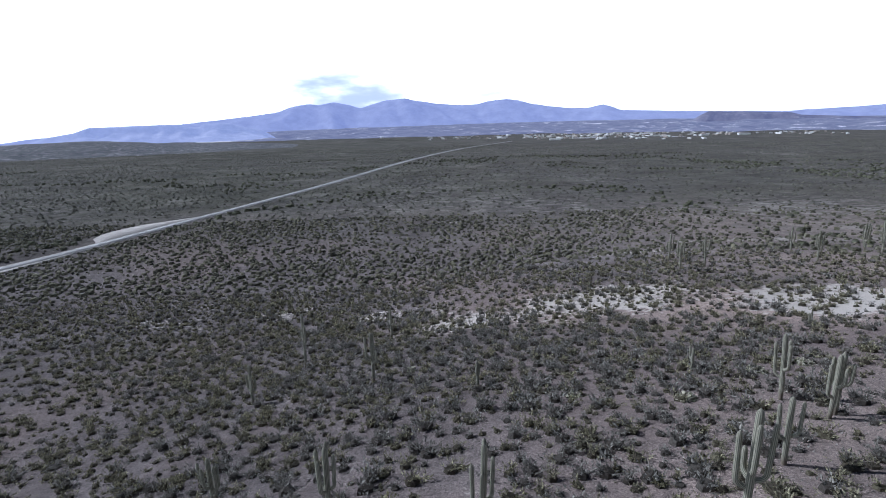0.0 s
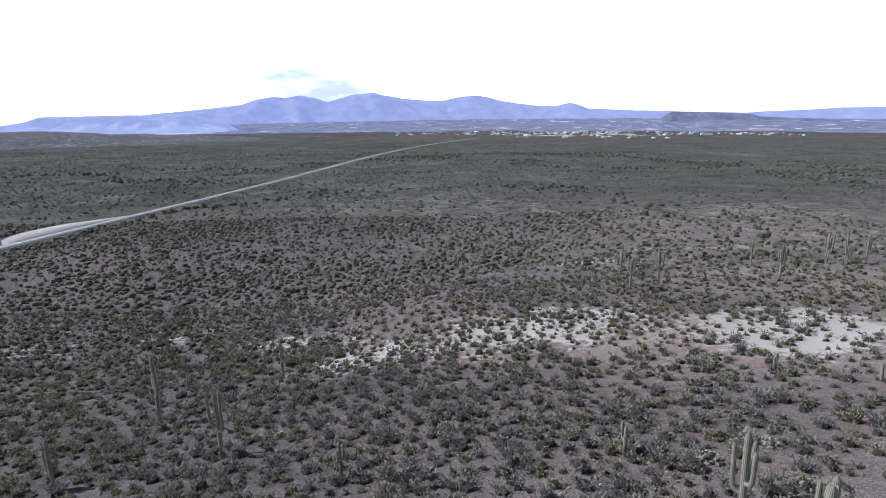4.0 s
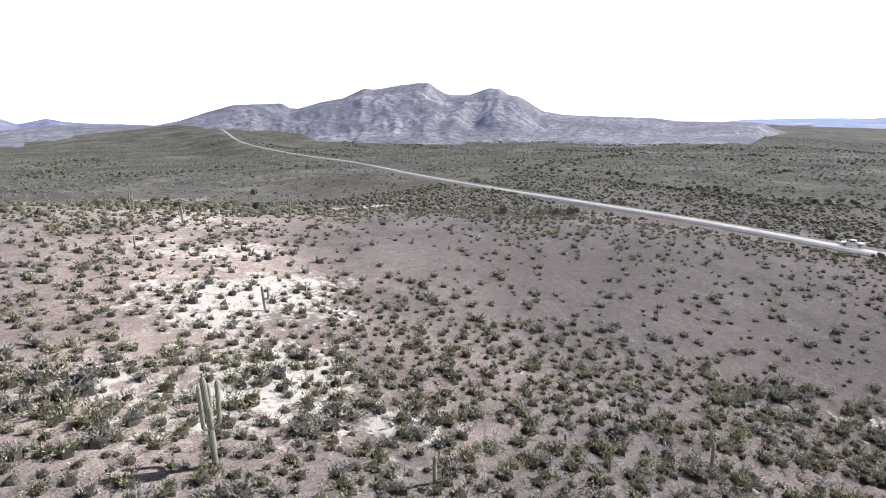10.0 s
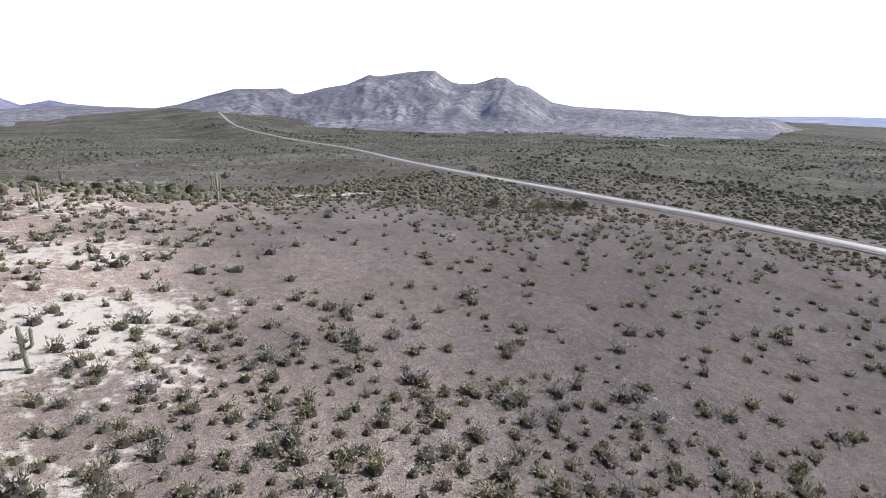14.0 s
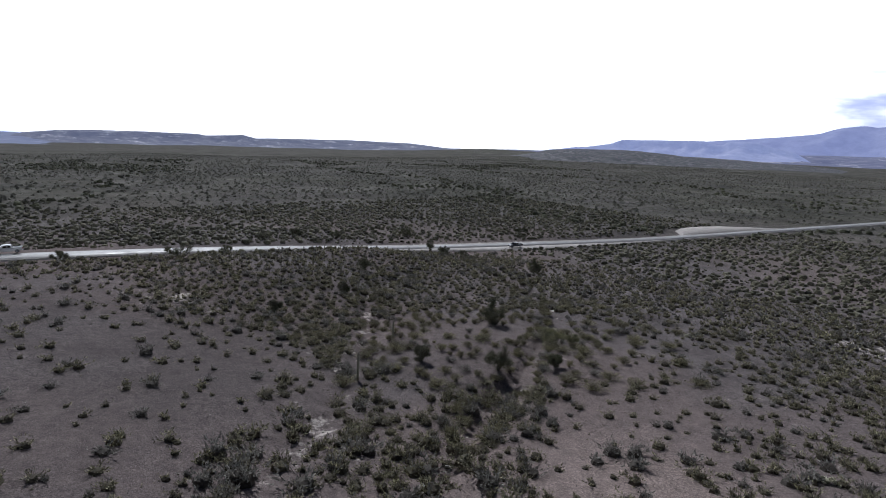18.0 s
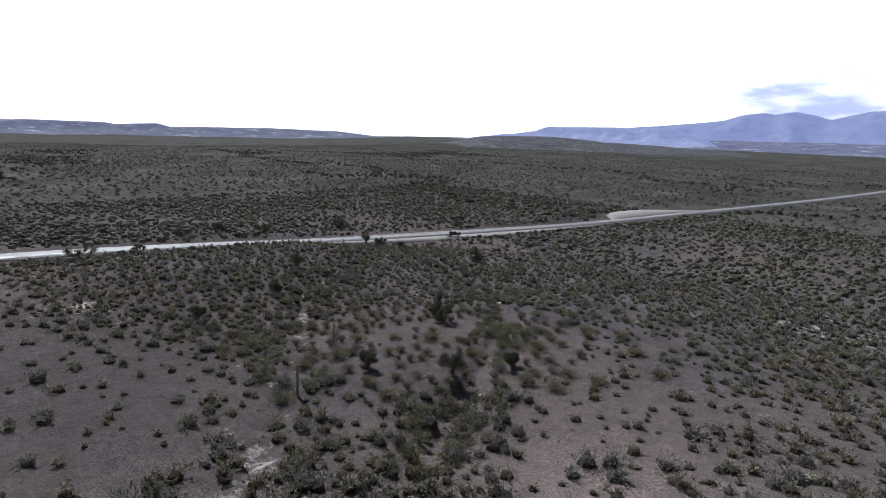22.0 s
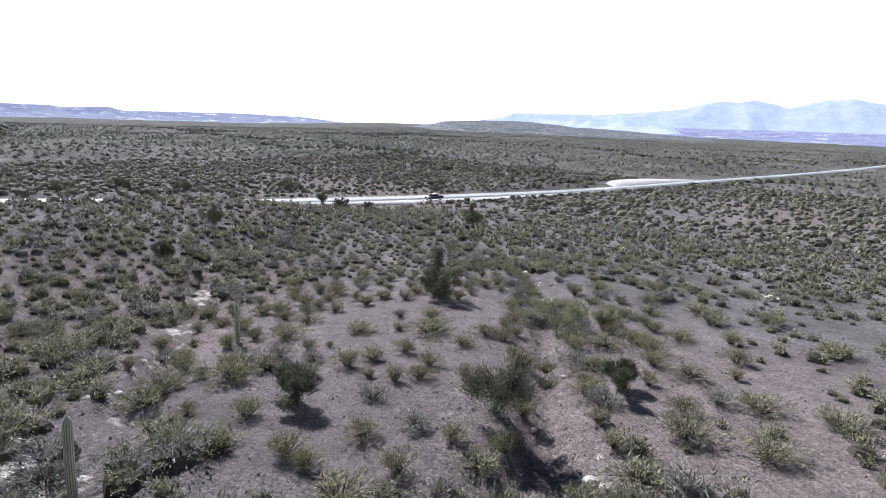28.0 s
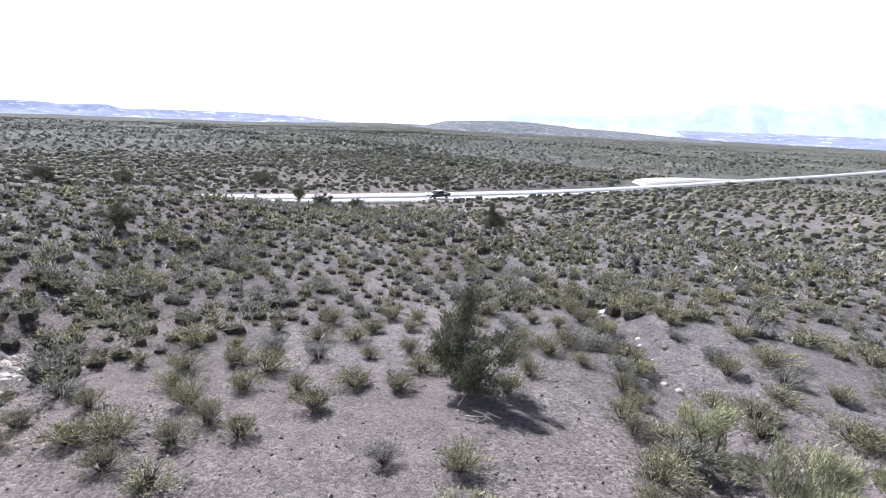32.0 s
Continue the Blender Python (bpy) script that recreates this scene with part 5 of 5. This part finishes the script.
for bx, by in zip(nx, ny):
    if len(spots) < 300 and min(math.hypot(bx - s[0], by - s[1]) for s in spots) > 2.0 and min(math.hypot(bx - t[0], by - t[1]) for t in TREES) > 1.3 and ((bx + 107) / 13) ** 2 + ((by - 66) / 14) ** 2 > 1:
        spots.append((bx, by, nr.uniform(0.9, 1.9)))
WIDTHS = (1.5, 1.2, 1.7, 1.4, 1.0)
for bx, by, wide in spots:
    k = nr.choice(5, p=[0.36, 0.24, 0.2, 0.1, 0.1])
    s = min(wide, 2.6) / WIDTHS[k] * 1.4
    m = Matrix.LocRotScale((bx, by, float(land(bx, by)[0]) - 0.02), Euler((0, 0, nr.uniform(0, 6.28))), (s, s, min(s, 1.25) * nr.uniform(0.85, 1.15)))
    if MODELS[k].get("label"):
        ob = copy_thing(MODELS[k], m)
    else:
        ob = MODELS[k]
    tagged(ob, SHRUB[k], "shrub", "desert shrubs")
    ob.matrix_basis = m

# shrubs of the near slopes
MIDDLE = lambda x, y: (x > -160) & (x < 72) & (y > -40) & (y < 108)
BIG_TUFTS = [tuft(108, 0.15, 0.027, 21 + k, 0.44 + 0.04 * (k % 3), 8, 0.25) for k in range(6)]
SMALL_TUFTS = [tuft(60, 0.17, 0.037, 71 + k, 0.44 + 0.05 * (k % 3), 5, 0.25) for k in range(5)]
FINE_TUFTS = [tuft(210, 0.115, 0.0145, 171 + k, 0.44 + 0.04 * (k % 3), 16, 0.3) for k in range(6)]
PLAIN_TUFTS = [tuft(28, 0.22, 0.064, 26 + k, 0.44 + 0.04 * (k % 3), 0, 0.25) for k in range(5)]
for inside, share, near, number in ((lambda x, y: ~NEAR(x, y) & MIDDLE(x, y), 0.26, True, 502), (lambda x, y: ~NEAR(x, y) & ~MIDDLE(x, y), 0.25, False, 506)):
    ax, ay, ar = scatter(-185, 105, -90, 150, share, number, inside)
    wet = np.min([near_line(ax, ay, line)[0] for line in WASHES], axis=0)
    grey = ar.uniform(0, 1, len(ax)) < 0.2 + 0.4 * np.exp(-((ax - 12) ** 2 + (ay - 60) ** 2) / 1400)
    sizes = (0.95 + 1.6 * ar.uniform(0, 1, len(ax)) ** 1.4) * (1 + 0.35 * np.exp(-wet * wet / 30)) * np.where(grey, 1.2, 1.0)
    low_flight = ((ax + 112) / 44) ** 2 + ((ay - 74) / 44) ** 2 < 1
    kinds = ((FINE_TUFTS, low_flight), (BIG_TUFTS, ~low_flight & (sizes > 1.6)), (SMALL_TUFTS, ~low_flight & (sizes <= 1.6))) if near else ((PLAIN_TUFTS, sizes > 0),)
    for models, fits in kinds:
        for chosen, name, leaf, label in ((~grey & fits, "shrubs", LEAF_FIELD, "scattered olive-brown creosote shrubs"), (grey & fits, "grey_shrubs", LEAF_GREY, "scattered grey brittlebush")):
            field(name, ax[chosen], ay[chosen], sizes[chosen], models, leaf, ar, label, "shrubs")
# tiny herbs and dry tufts between them
ex, ey, er = scatter(-150, 60, -40, 115, 0.07, 505)
field("herbs", ex, ey, er.uniform(0.12, 0.4, len(ex)), [tuft(8, 0.5, 0.06, 51, 0.5), tuft(8, 0.5, 0.06, 52, 0.5)], LEAF_FIELD, er, "tiny dry herbs on the gravel", "herbs")
# shrubs of the flats round them
INNER = lambda x, y: (x > -185) & (x < 105) & (y > -90) & (y < 150)
RING = lambda x, y: (x > -330) & (x < 210) & (y > -190) & (y < 300)
FIELD = lambda x, y: (x > -750) & (x < 600) & (y > -550) & (y < 800)
MOUNDS = [clump(320 + k, 4, False) for k in range(9)]
cx, cy, cr = scatter(-330, 210, -190, 300, 0.145, 503, lambda x, y: ~INNER(x, y))
field("shrubs", cx, cy, 0.8 + 1.9 * cr.uniform(0, 1, len(cx)) ** 1.8, [clump(31 + k, 4) for k in range(10)], LEAF_RING, cr, "low desert scrub over the flats", "shrubs")
cx, cy, cr = scatter(-750, 600, -550, 800, 0.029, 504, lambda x, y: ~RING(x, y))
field("scrub", cx, cy, 1.1 + 3.0 * cr.uniform(0, 1, len(cx)) ** 2.0, MOUNDS, LEAF_FAR, cr, "distant scrub over the plain", "scrub")
cx, cy, cr = scatter(-1300, 1000, -1000, 1400, 0.0115, 507, lambda x, y: ~FIELD(x, y))
field("scrub", cx, cy, cr.uniform(1.8, 4.2, len(cx)), MOUNDS, LEAF_FAR, cr, "distant scrub far out on the plain", "scrub")
# dark thickets along far washes that wind over the flats
qx, qy, qr = scatter(-950, 500, -800, 900, 0.012, 508, lambda x, y: (np.abs(rough(x, y * 1.5, 240, 87, 3) - 0.44) < 0.035) & ((x < -212) | (y > 165) | (y < -110)))
field("thickets", qx, qy, qr.uniform(2.4, 5.0, len(qx)), [clump(61 + k, 6) for k in range(5)], LEAF_TREE, qr, "dark mesquite thickets along far washes", "thicket")

# ---- vehicles ----
def shell(name, rings, mat, parent, label=""):
    """A closed skin through rings of the same number of points."""
    bm = bmesh.new()
    rows = [[bm.verts.new(p) for p in ring] for ring in rings]
    n = len(rows[0])
    for a, b in zip(rows[:-1], rows[1:]):
        for k in range(n):
            bm.faces.new((a[k], a[(k + 1) % n], b[(k + 1) % n], b[k]))
    bm.faces.new(rows[0][::-1])
    bm.faces.new(rows[-1])
    return part(name, from_bm(name, bm, mat, False), parent, label)


def box_ring(x, half, low, high, round_=0.08):
    return [(x, -half + round_, low), (x, half - round_, low), (x, half, low + round_), (x, half, high - round_), (x, half - round_, high), (x, -half + round_, high), (x, -half, high - round_), (x, -half, low + round_)]


def disc_mesh(name, radius, depth, mat, inner=0.0):
    bm = bmesh.new()
    profile = [(inner, -depth / 2), (radius * 0.92, -depth / 2), (radius, -depth * 0.32), (radius, depth * 0.32), (radius * 0.92, depth / 2), (inner, depth / 2)]
    n = 20
    rows = [[bm.verts.new((r * math.cos(6.2832 * k / n), y, r * math.sin(6.2832 * k / n))) for r, y in profile] for k in range(n)]
    for k in range(n):
        a, b = rows[k], rows[(k + 1) % n]
        for j in range(len(profile) - 1):
            bm.faces.new((a[j], a[j + 1], b[j + 1], b[j]))
    bmesh.ops.remove_doubles(bm, verts=bm.verts, dist=1e-4)
    return from_bm(name, bm, mat, True)


def paint(name, colour):
    m, n, l, b = material(name, 0.28, 0.2)
    b.inputs["Base Color"].default_value = (*colour, 1)
    b.inputs["Specular IOR Level"].default_value = 0.6
    b.inputs["Coat Weight"].default_value = 0.6
    return m


GLASS_DARK, GLASS_N, GLASS_L, GLASS_B = material("tinted_glass", 0.06)
GLASS_B.inputs["Base Color"].default_value = (0.012, 0.014, 0.016, 1)
GLASS_B.inputs["Specular IOR Level"].default_value = 0.6
RUBBER = plain_material("tyre_rubber", (0.025, 0.025, 0.026), 0.85, 20, 0.3)
CHROME = plain_material("chrome", (0.6, 0.6, 0.62), 0.2, 10, 0.1, 1.0)
RED_LENS = plain_material("red_lens", (0.35, 0.02, 0.02), 0.3, 10, 0.1)
CLEAR_LENS = plain_material("clear_lens", (0.75, 0.76, 0.8), 0.2, 10, 0.1)


def pickup(x, y, z, heading, coat, label):
    top = new("pickup_truck")
    body = shell("body", [box_ring(-2.8, 0.88, 0.62, 1.02), box_ring(-2.72, 0.96, 0.5, 1.12), box_ring(-0.7, 0.98, 0.46, 1.14), box_ring(1.3, 0.98, 0.46, 1.16), box_ring(2.5, 0.95, 0.48, 1.1), box_ring(2.78, 0.86, 0.58, 0.98)], coat, top)
    cab = shell("cab", [box_ring(-1.02, 0.8, 1.1, 1.22), box_ring(-0.82, 0.76, 1.1, 1.84), box_ring(0.0, 0.76, 1.1, 1.9), box_ring(0.55, 0.74, 1.1, 1.86), box_ring(1.42, 0.84, 1.1, 1.2)], coat, top)
    for side in (-1, 1):
        for a, b in ((-0.72, -0.08), (0.02, 0.62)):
            bm = bmesh.new()
            s = [(a, 1.26), (b + (0.22 if b > 0.5 else 0), 1.26), (b, 1.72), (a + (0.06 if a < -0.5 else 0), 1.72)]
            out = [bm.verts.new((p, side * (0.815 - (q - 1.26) * 0.06), q)) for p, q in s]
            back = [bm.verts.new((p, side * 0.74, q)) for p, q in s]
            bm.faces.new(out)
            bm.faces.new(back[::-1])
            for k in range(4):
                bm.faces.new((out[k], back[k], back[(k + 1) % 4], out[(k + 1) % 4]))
            part("side_window", from_bm("side_window", bm, GLASS_DARK), cab, "dark tinted side window")
    for name, p0, p1, w0, w1 in (("windscreen", (1.46, 1.2), (0.66, 1.82), 0.74, 0.64), ("rear_window", (-1.06, 1.26), (-0.9, 1.78), 0.62, 0.6)):
        bm = bmesh.new()
        d = 0.03 if name == "windscreen" else -0.03
        q = [bm.verts.new(p) for p in ((p0[0] + d, -w0, p0[1]), (p0[0] + d, w0, p0[1]), (p1[0] + d, w1, p1[1]), (p1[0] + d, -w1, p1[1]))]
        r = [bm.verts.new((v.co.x - d * 2.5, v.co.y, v.co.z)) for v in q]
        bm.faces.new(q)
        bm.faces.new(r[::-1])
        for k in range(4):
            bm.faces.new((q[k], r[k], r[(k + 1) % 4], q[(k + 1) % 4]))
        part(name, from_bm(name, bm, GLASS_DARK), cab, "dark tinted glass")
    for name, ring in (("bed_wall", 0.9), ("bed_wall", -0.9)):
        shell(name, [box_ring(-2.75, 0.06, 1.08, 1.26, 0.02), box_ring(-1.05, 0.06, 1.08, 1.28, 0.02)], coat, top).location = (0, ring, 0)
    shell("tailgate", [box_ring(-2.84, 0.86, 0.72, 1.26, 0.03), box_ring(-2.76, 0.86, 0.72, 1.26, 0.03)], coat, top)
    shell("bumper", [box_ring(2.74, 0.9, 0.5, 0.72, 0.05), box_ring(2.92, 0.82, 0.52, 0.7, 0.05)], CHROME, top, "chrome front bumper")
    shell("bumper", [box_ring(-2.95, 0.84, 0.5, 0.68, 0.05), box_ring(-2.8, 0.9, 0.5, 0.7, 0.05)], CHROME, top, "chrome rear bumper")
    for side in (-1, 1):
        shell("headlight", [box_ring(2.6, 0.16, 0.78, 0.98, 0.03), box_ring(2.82, 0.13, 0.8, 0.96, 0.03)], CLEAR_LENS, top, "clear headlight").location = (0, side * 0.7, 0)
        shell("tail_light", [box_ring(-2.86, 0.07, 0.85, 1.2, 0.02), box_ring(-2.7, 0.08, 0.85, 1.2, 0.02)], RED_LENS, top, "red tail light").location = (0, side * 0.88, 0)
        shell("mirror", [box_ring(1.02, 0.1, 1.18, 1.4, 0.03), box_ring(1.14, 0.09, 1.2, 1.38, 0.03)], coat, top).location = (0, side * 1.02, 0)
        for along in (-1.75, 1.75):
            wheel = part("wheel", disc_mesh("wheel", 0.3, 0.18, RUBBER), top)
            wheel.location = (along, side * 0.86, 0.4)
            part("tyre", disc_mesh("tyre", 0.4, 0.26, RUBBER, 0.24), wheel, "black rubber tyre")
            part("rim", disc_mesh("rim", 0.24, 0.285, CHROME), wheel, "silver wheel rim")
    top.matrix_world = pose(x, y, z, 0, 0, heading)
    return tagged(top, label, "truck", "vehicles at the road")


pickup(-183.6, 158.1, -6.55, -102, paint("dark_paint", (0.012, 0.015, 0.028)), "dark blue pickup truck parked on the gravel shoulder")
pickup(-203.2, 12.0, 3.65, -88, paint("white_paint", (0.75, 0.75, 0.76)), "white pickup truck on the asphalt road")


# ---- town on the plain ----
def house_mesh(name, long, wide, high, roof, mat):
    bm = bmesh.new()
    p = [(-long / 2, -wide / 2), (long / 2, -wide / 2), (long / 2, wide / 2), (-long / 2, wide / 2)]
    low, top = [bm.verts.new((*q, -1)) for q in p], [bm.verts.new((*q, high)) for q in p]
    for k in range(4):
        bm.faces.new((low[k], low[(k + 1) % 4], top[(k + 1) % 4], top[k]))
    if roof:
        r = [bm.verts.new((-long / 2, 0, high + roof)), bm.verts.new((long / 2, 0, high + roof))]
        bm.faces.new((top[0], top[1], r[1], r[0]))
        bm.faces.new((top[2], top[3], r[0], r[1]))
        bm.faces.new((top[1], top[2], r[1]))
        bm.faces.new((top[3], top[0], r[0]))
    else:
        bm.faces.new(top)
    return from_bm(name, bm, mat)


WALL_WHITE = plain_material("white_wall", (0.78, 0.77, 0.76), 0.8, 0.4, 0.12)
WALL_TAN = plain_material("tan_wall", (0.45, 0.4, 0.36), 0.9, 0.4, 0.2)
HOUSES = [(house_mesh("house", 16, 10, 4.5, 2.2, WALL_WHITE), "white town house far off on the plain"), (house_mesh("house", 26, 14, 5.5, 0, WALL_WHITE), "white flat-roofed building in the far town"),
          (house_mesh("house", 15, 11, 5, 2.5, WALL_TAN), "tan town house far off on the plain"), (house_mesh("house", 48, 18, 7, 0, WALL_WHITE), "long white shed in the far town")]
town = random.Random(8)
for k in range(300):
    if k < 40:
        yaw, far = town.uniform(-25, -9), town.uniform(1750, 2150)
    else:
        yaw, far = town.choice([town.uniform(-36, 2), town.gauss(-16, 6)]), town.uniform(2150, 2800)
    hx, hy = -far * math.sin(radians(yaw)), far * math.cos(radians(yaw))
    me, label = HOUSES[town.choices((0, 1, 2, 3), (4, 2, 5, 1))[0]]
    ob = new("house", me)
    s = town.uniform(0.4, 0.8)
    ob.matrix_world = Matrix.LocRotScale((hx, hy, float(land(hx, hy)[0])), Euler((0, 0, town.uniform(0, 6.28))), (s, s, s))
    tagged(ob, label, "house", "houses of the far town")


# ---- stones, dead wood ----
def boulder_mesh(name, mat, seed, flat=0.7):
    bm = bmesh.new()
    bmesh.ops.create_icosphere(bm, subdivisions=2, radius=0.5)
    for v in bm.verts:
        n = noise.noise(v.co * 2.1 + Vector((seed, 0, 0))) * 0.28 + noise.noise(v.co * 5 + Vector((0, seed, 0))) * 0.1
        v.co = v.co * (1 + n)
        v.co.z = v.co.z * flat + 0.15
    return from_bm(name, bm, mat)


ROCKS = [boulder_mesh("boulder", STONE, k) for k in (1, 2, 3)] + [boulder_mesh("boulder", STONE_PALE, k) for k in (4, 5, 6)]
stone_rnd = random.Random(5)
BOULDERS = [(-29.0, -19.9, 1.7, 4), (-31.5, -19.6, 0.9, 1), (-32.2, -19.0, 0.8, 0), (-33.0, -18.3, 0.9, 2), (-33.6, -17.9, 0.7, 1), (-30.9, -19.2, 0.6, 3), (-32.6, -19.4, 0.7, 2), (-23.9, -10.1, 0.9, 0), (-25.0, -11.4, 0.7, 5), (-21.7, -13.2, 1.1, 1), (-20.6, -12.2, 1.0, 2),
            (-114.5, 46.6, 0.6, 4), (-83.5, 39.8, 1.0, 0), (-105.4, 41.3, 0.5, 5), (-91.0, 58.3, 0.8, 5), (-91.6, 57.6, 0.6, 4), (-114.6, 48.2, 0.5, 3), (-80.2, 40.1, 0.9, 3), (-62, 27, 0.7, 5), (-55, 33, 0.6, 4)]
for k in range(26):
    a = stone_rnd.uniform(0, 1)
    BOULDERS.append((-196.0 + stone_rnd.uniform(-1, 1) - 6.5 + a * 10, 118 + a * 55, stone_rnd.uniform(0.5, 0.9), stone_rnd.choice((3, 4, 5))))
for k in range(70):
    line = WASHES[stone_rnd.choice((0, 0, 1))]
    i, a = stone_rnd.randrange(1, 5), stone_rnd.uniform(0, 1)
    BOULDERS.append((line[i][0] * (1 - a) + line[i + 1][0] * a + stone_rnd.gauss(0, 0.9), line[i][1] * (1 - a) + line[i + 1][1] * a + stone_rnd.gauss(0, 0.9), stone_rnd.uniform(0.2, 0.55), stone_rnd.choice((0, 1, 2, 3, 4))))
for bx, by, size, kind in BOULDERS:
    ob = new("boulder", ROCKS[kind])
    ob.matrix_world = Matrix.LocRotScale((bx, by, float(land(bx, by)[0]) - 0.05), Euler((0, 0, stone_rnd.uniform(0, 6.28))), (size, size * stone_rnd.uniform(0.7, 1.1), size * stone_rnd.uniform(0.6, 0.9)))
    tagged(ob, "pale broken limestone boulder on the gravel" if kind > 2 else "grey-brown boulder on the gravel", "rock", "boulders")


def stick_mesh(name, pieces, seed, spread, thick):
    rnd = np.random.RandomState(seed)
    wood = []
    for k in range(pieces):
        p = np.array([rnd.uniform(-1, 1) * spread, rnd.uniform(-0.5, 0.5) * spread, 0.08 + rnd.uniform(0, 0.5) * spread * 0.35])
        way = np.array([rnd.normal(0, 1), rnd.normal(0, 0.5), rnd.normal(0, 0.22)])
        way /= np.linalg.norm(way)
        r = thick * rnd.uniform(0.4, 1.0)
        mid = p + way * spread * 0.45
        wood += [(p, mid, r, r * 0.8), (mid, mid + (way + rnd.normal(0, 0.25, 3)) * spread * 0.35, r * 0.8, r * 0.35)]
    me = limb_mesh(name, wood, 6)
    me.materials[0] = STICK
    return me


FALLEN = [(-38.0, 29.8, 1.9, 16, 0.13, "fallen dead saguaro with bleached ribs"), (-43.5, 23.2, 0.8, 3, 0.2, "short bleached log on the gravel"), (31.0, 46.4, 1.0, 4, 0.05, "pale dead branch beside a saguaro"), (34.3, 18.6, 1.1, 6, 0.07, "bleached dead branches on the slope"),
          (42.6, 17.4, 1.0, 3, 0.05, "dry forked dead branch on the slope"), (-113.6, 75.4, 0.9, 8, 0.05, "dead branches under a mesquite"), (-113.5, 50.0, 0.9, 3, 0.06, "bleached branch in the wash"), (-100.6, 77.0, 0.9, 6, 0.04, "broken pale branches under a palo verde")]
for k, (fx, fy, spread, pieces, thick, label) in enumerate(FALLEN):
    ob = new("dead_branch")
    ob.matrix_world = pose(fx, fy, float(land(fx, fy)[0]), 0, 0, 40 * k)
    for j in range(pieces):
        part("stick", stick_mesh("stick", 1, 600 + 20 * k + j, spread, thick), ob)
    tagged(ob, label, "dead wood")

# gravel stones: small broken pieces over the nearest ground
grnd = np.random.RandomState(77)
n = 16000
px, py = grnd.normal(-104, 15, n), grnd.normal(64, 15, n)
more = 16000
shift = grnd.uniform(0, 1, more)
px, py = np.r_[px, grnd.normal(-38, 13, more) - 50 * shift], np.r_[py, grnd.normal(-8, 12, more) + 28 * shift]
slope = 15000
px, py = np.r_[px, grnd.normal(36, 12, slope)], np.r_[py, grnd.normal(26, 13, slope)]
more += slope
size = np.where(np.arange(n + more) < n + more - slope, 0.022, 0.05) + 0.12 * grnd.uniform(0, 1, n + more) ** 5
a = grnd.uniform(0, 6.283, (n + more, 1)) + np.array([[0, 2.1, 4.2]])
corner = np.stack([np.cos(a), np.sin(a), 0 * a - 0.2], -1) * grnd.uniform(0.7, 1.2, (n + more, 3, 1))
peak = np.concatenate([grnd.normal(0, 0.25, (n + more, 1, 2)), grnd.uniform(0.5, 0.9, (n + more, 1, 1))], -1)
v = np.concatenate([corner, peak], 1) * size[:, None, None] + np.stack([px, py, land(px, py)], -1)[:, None, :]
i = (np.arange(n + more) * 4)[:, None, None]
f = (i + np.array([[0, 1, 3], [1, 2, 3], [2, 0, 3]])[None]).reshape(-1, 3)
tagged(new("gravel", mesh_of("gravel", v.reshape(-1, 3), f, leaf_material("gravel_stone", (0.1, 0.09, 0.085), (0.42, 0.38, 0.36)))), "scattered grey and pale gravel stones", "gravel", kind="stuff")
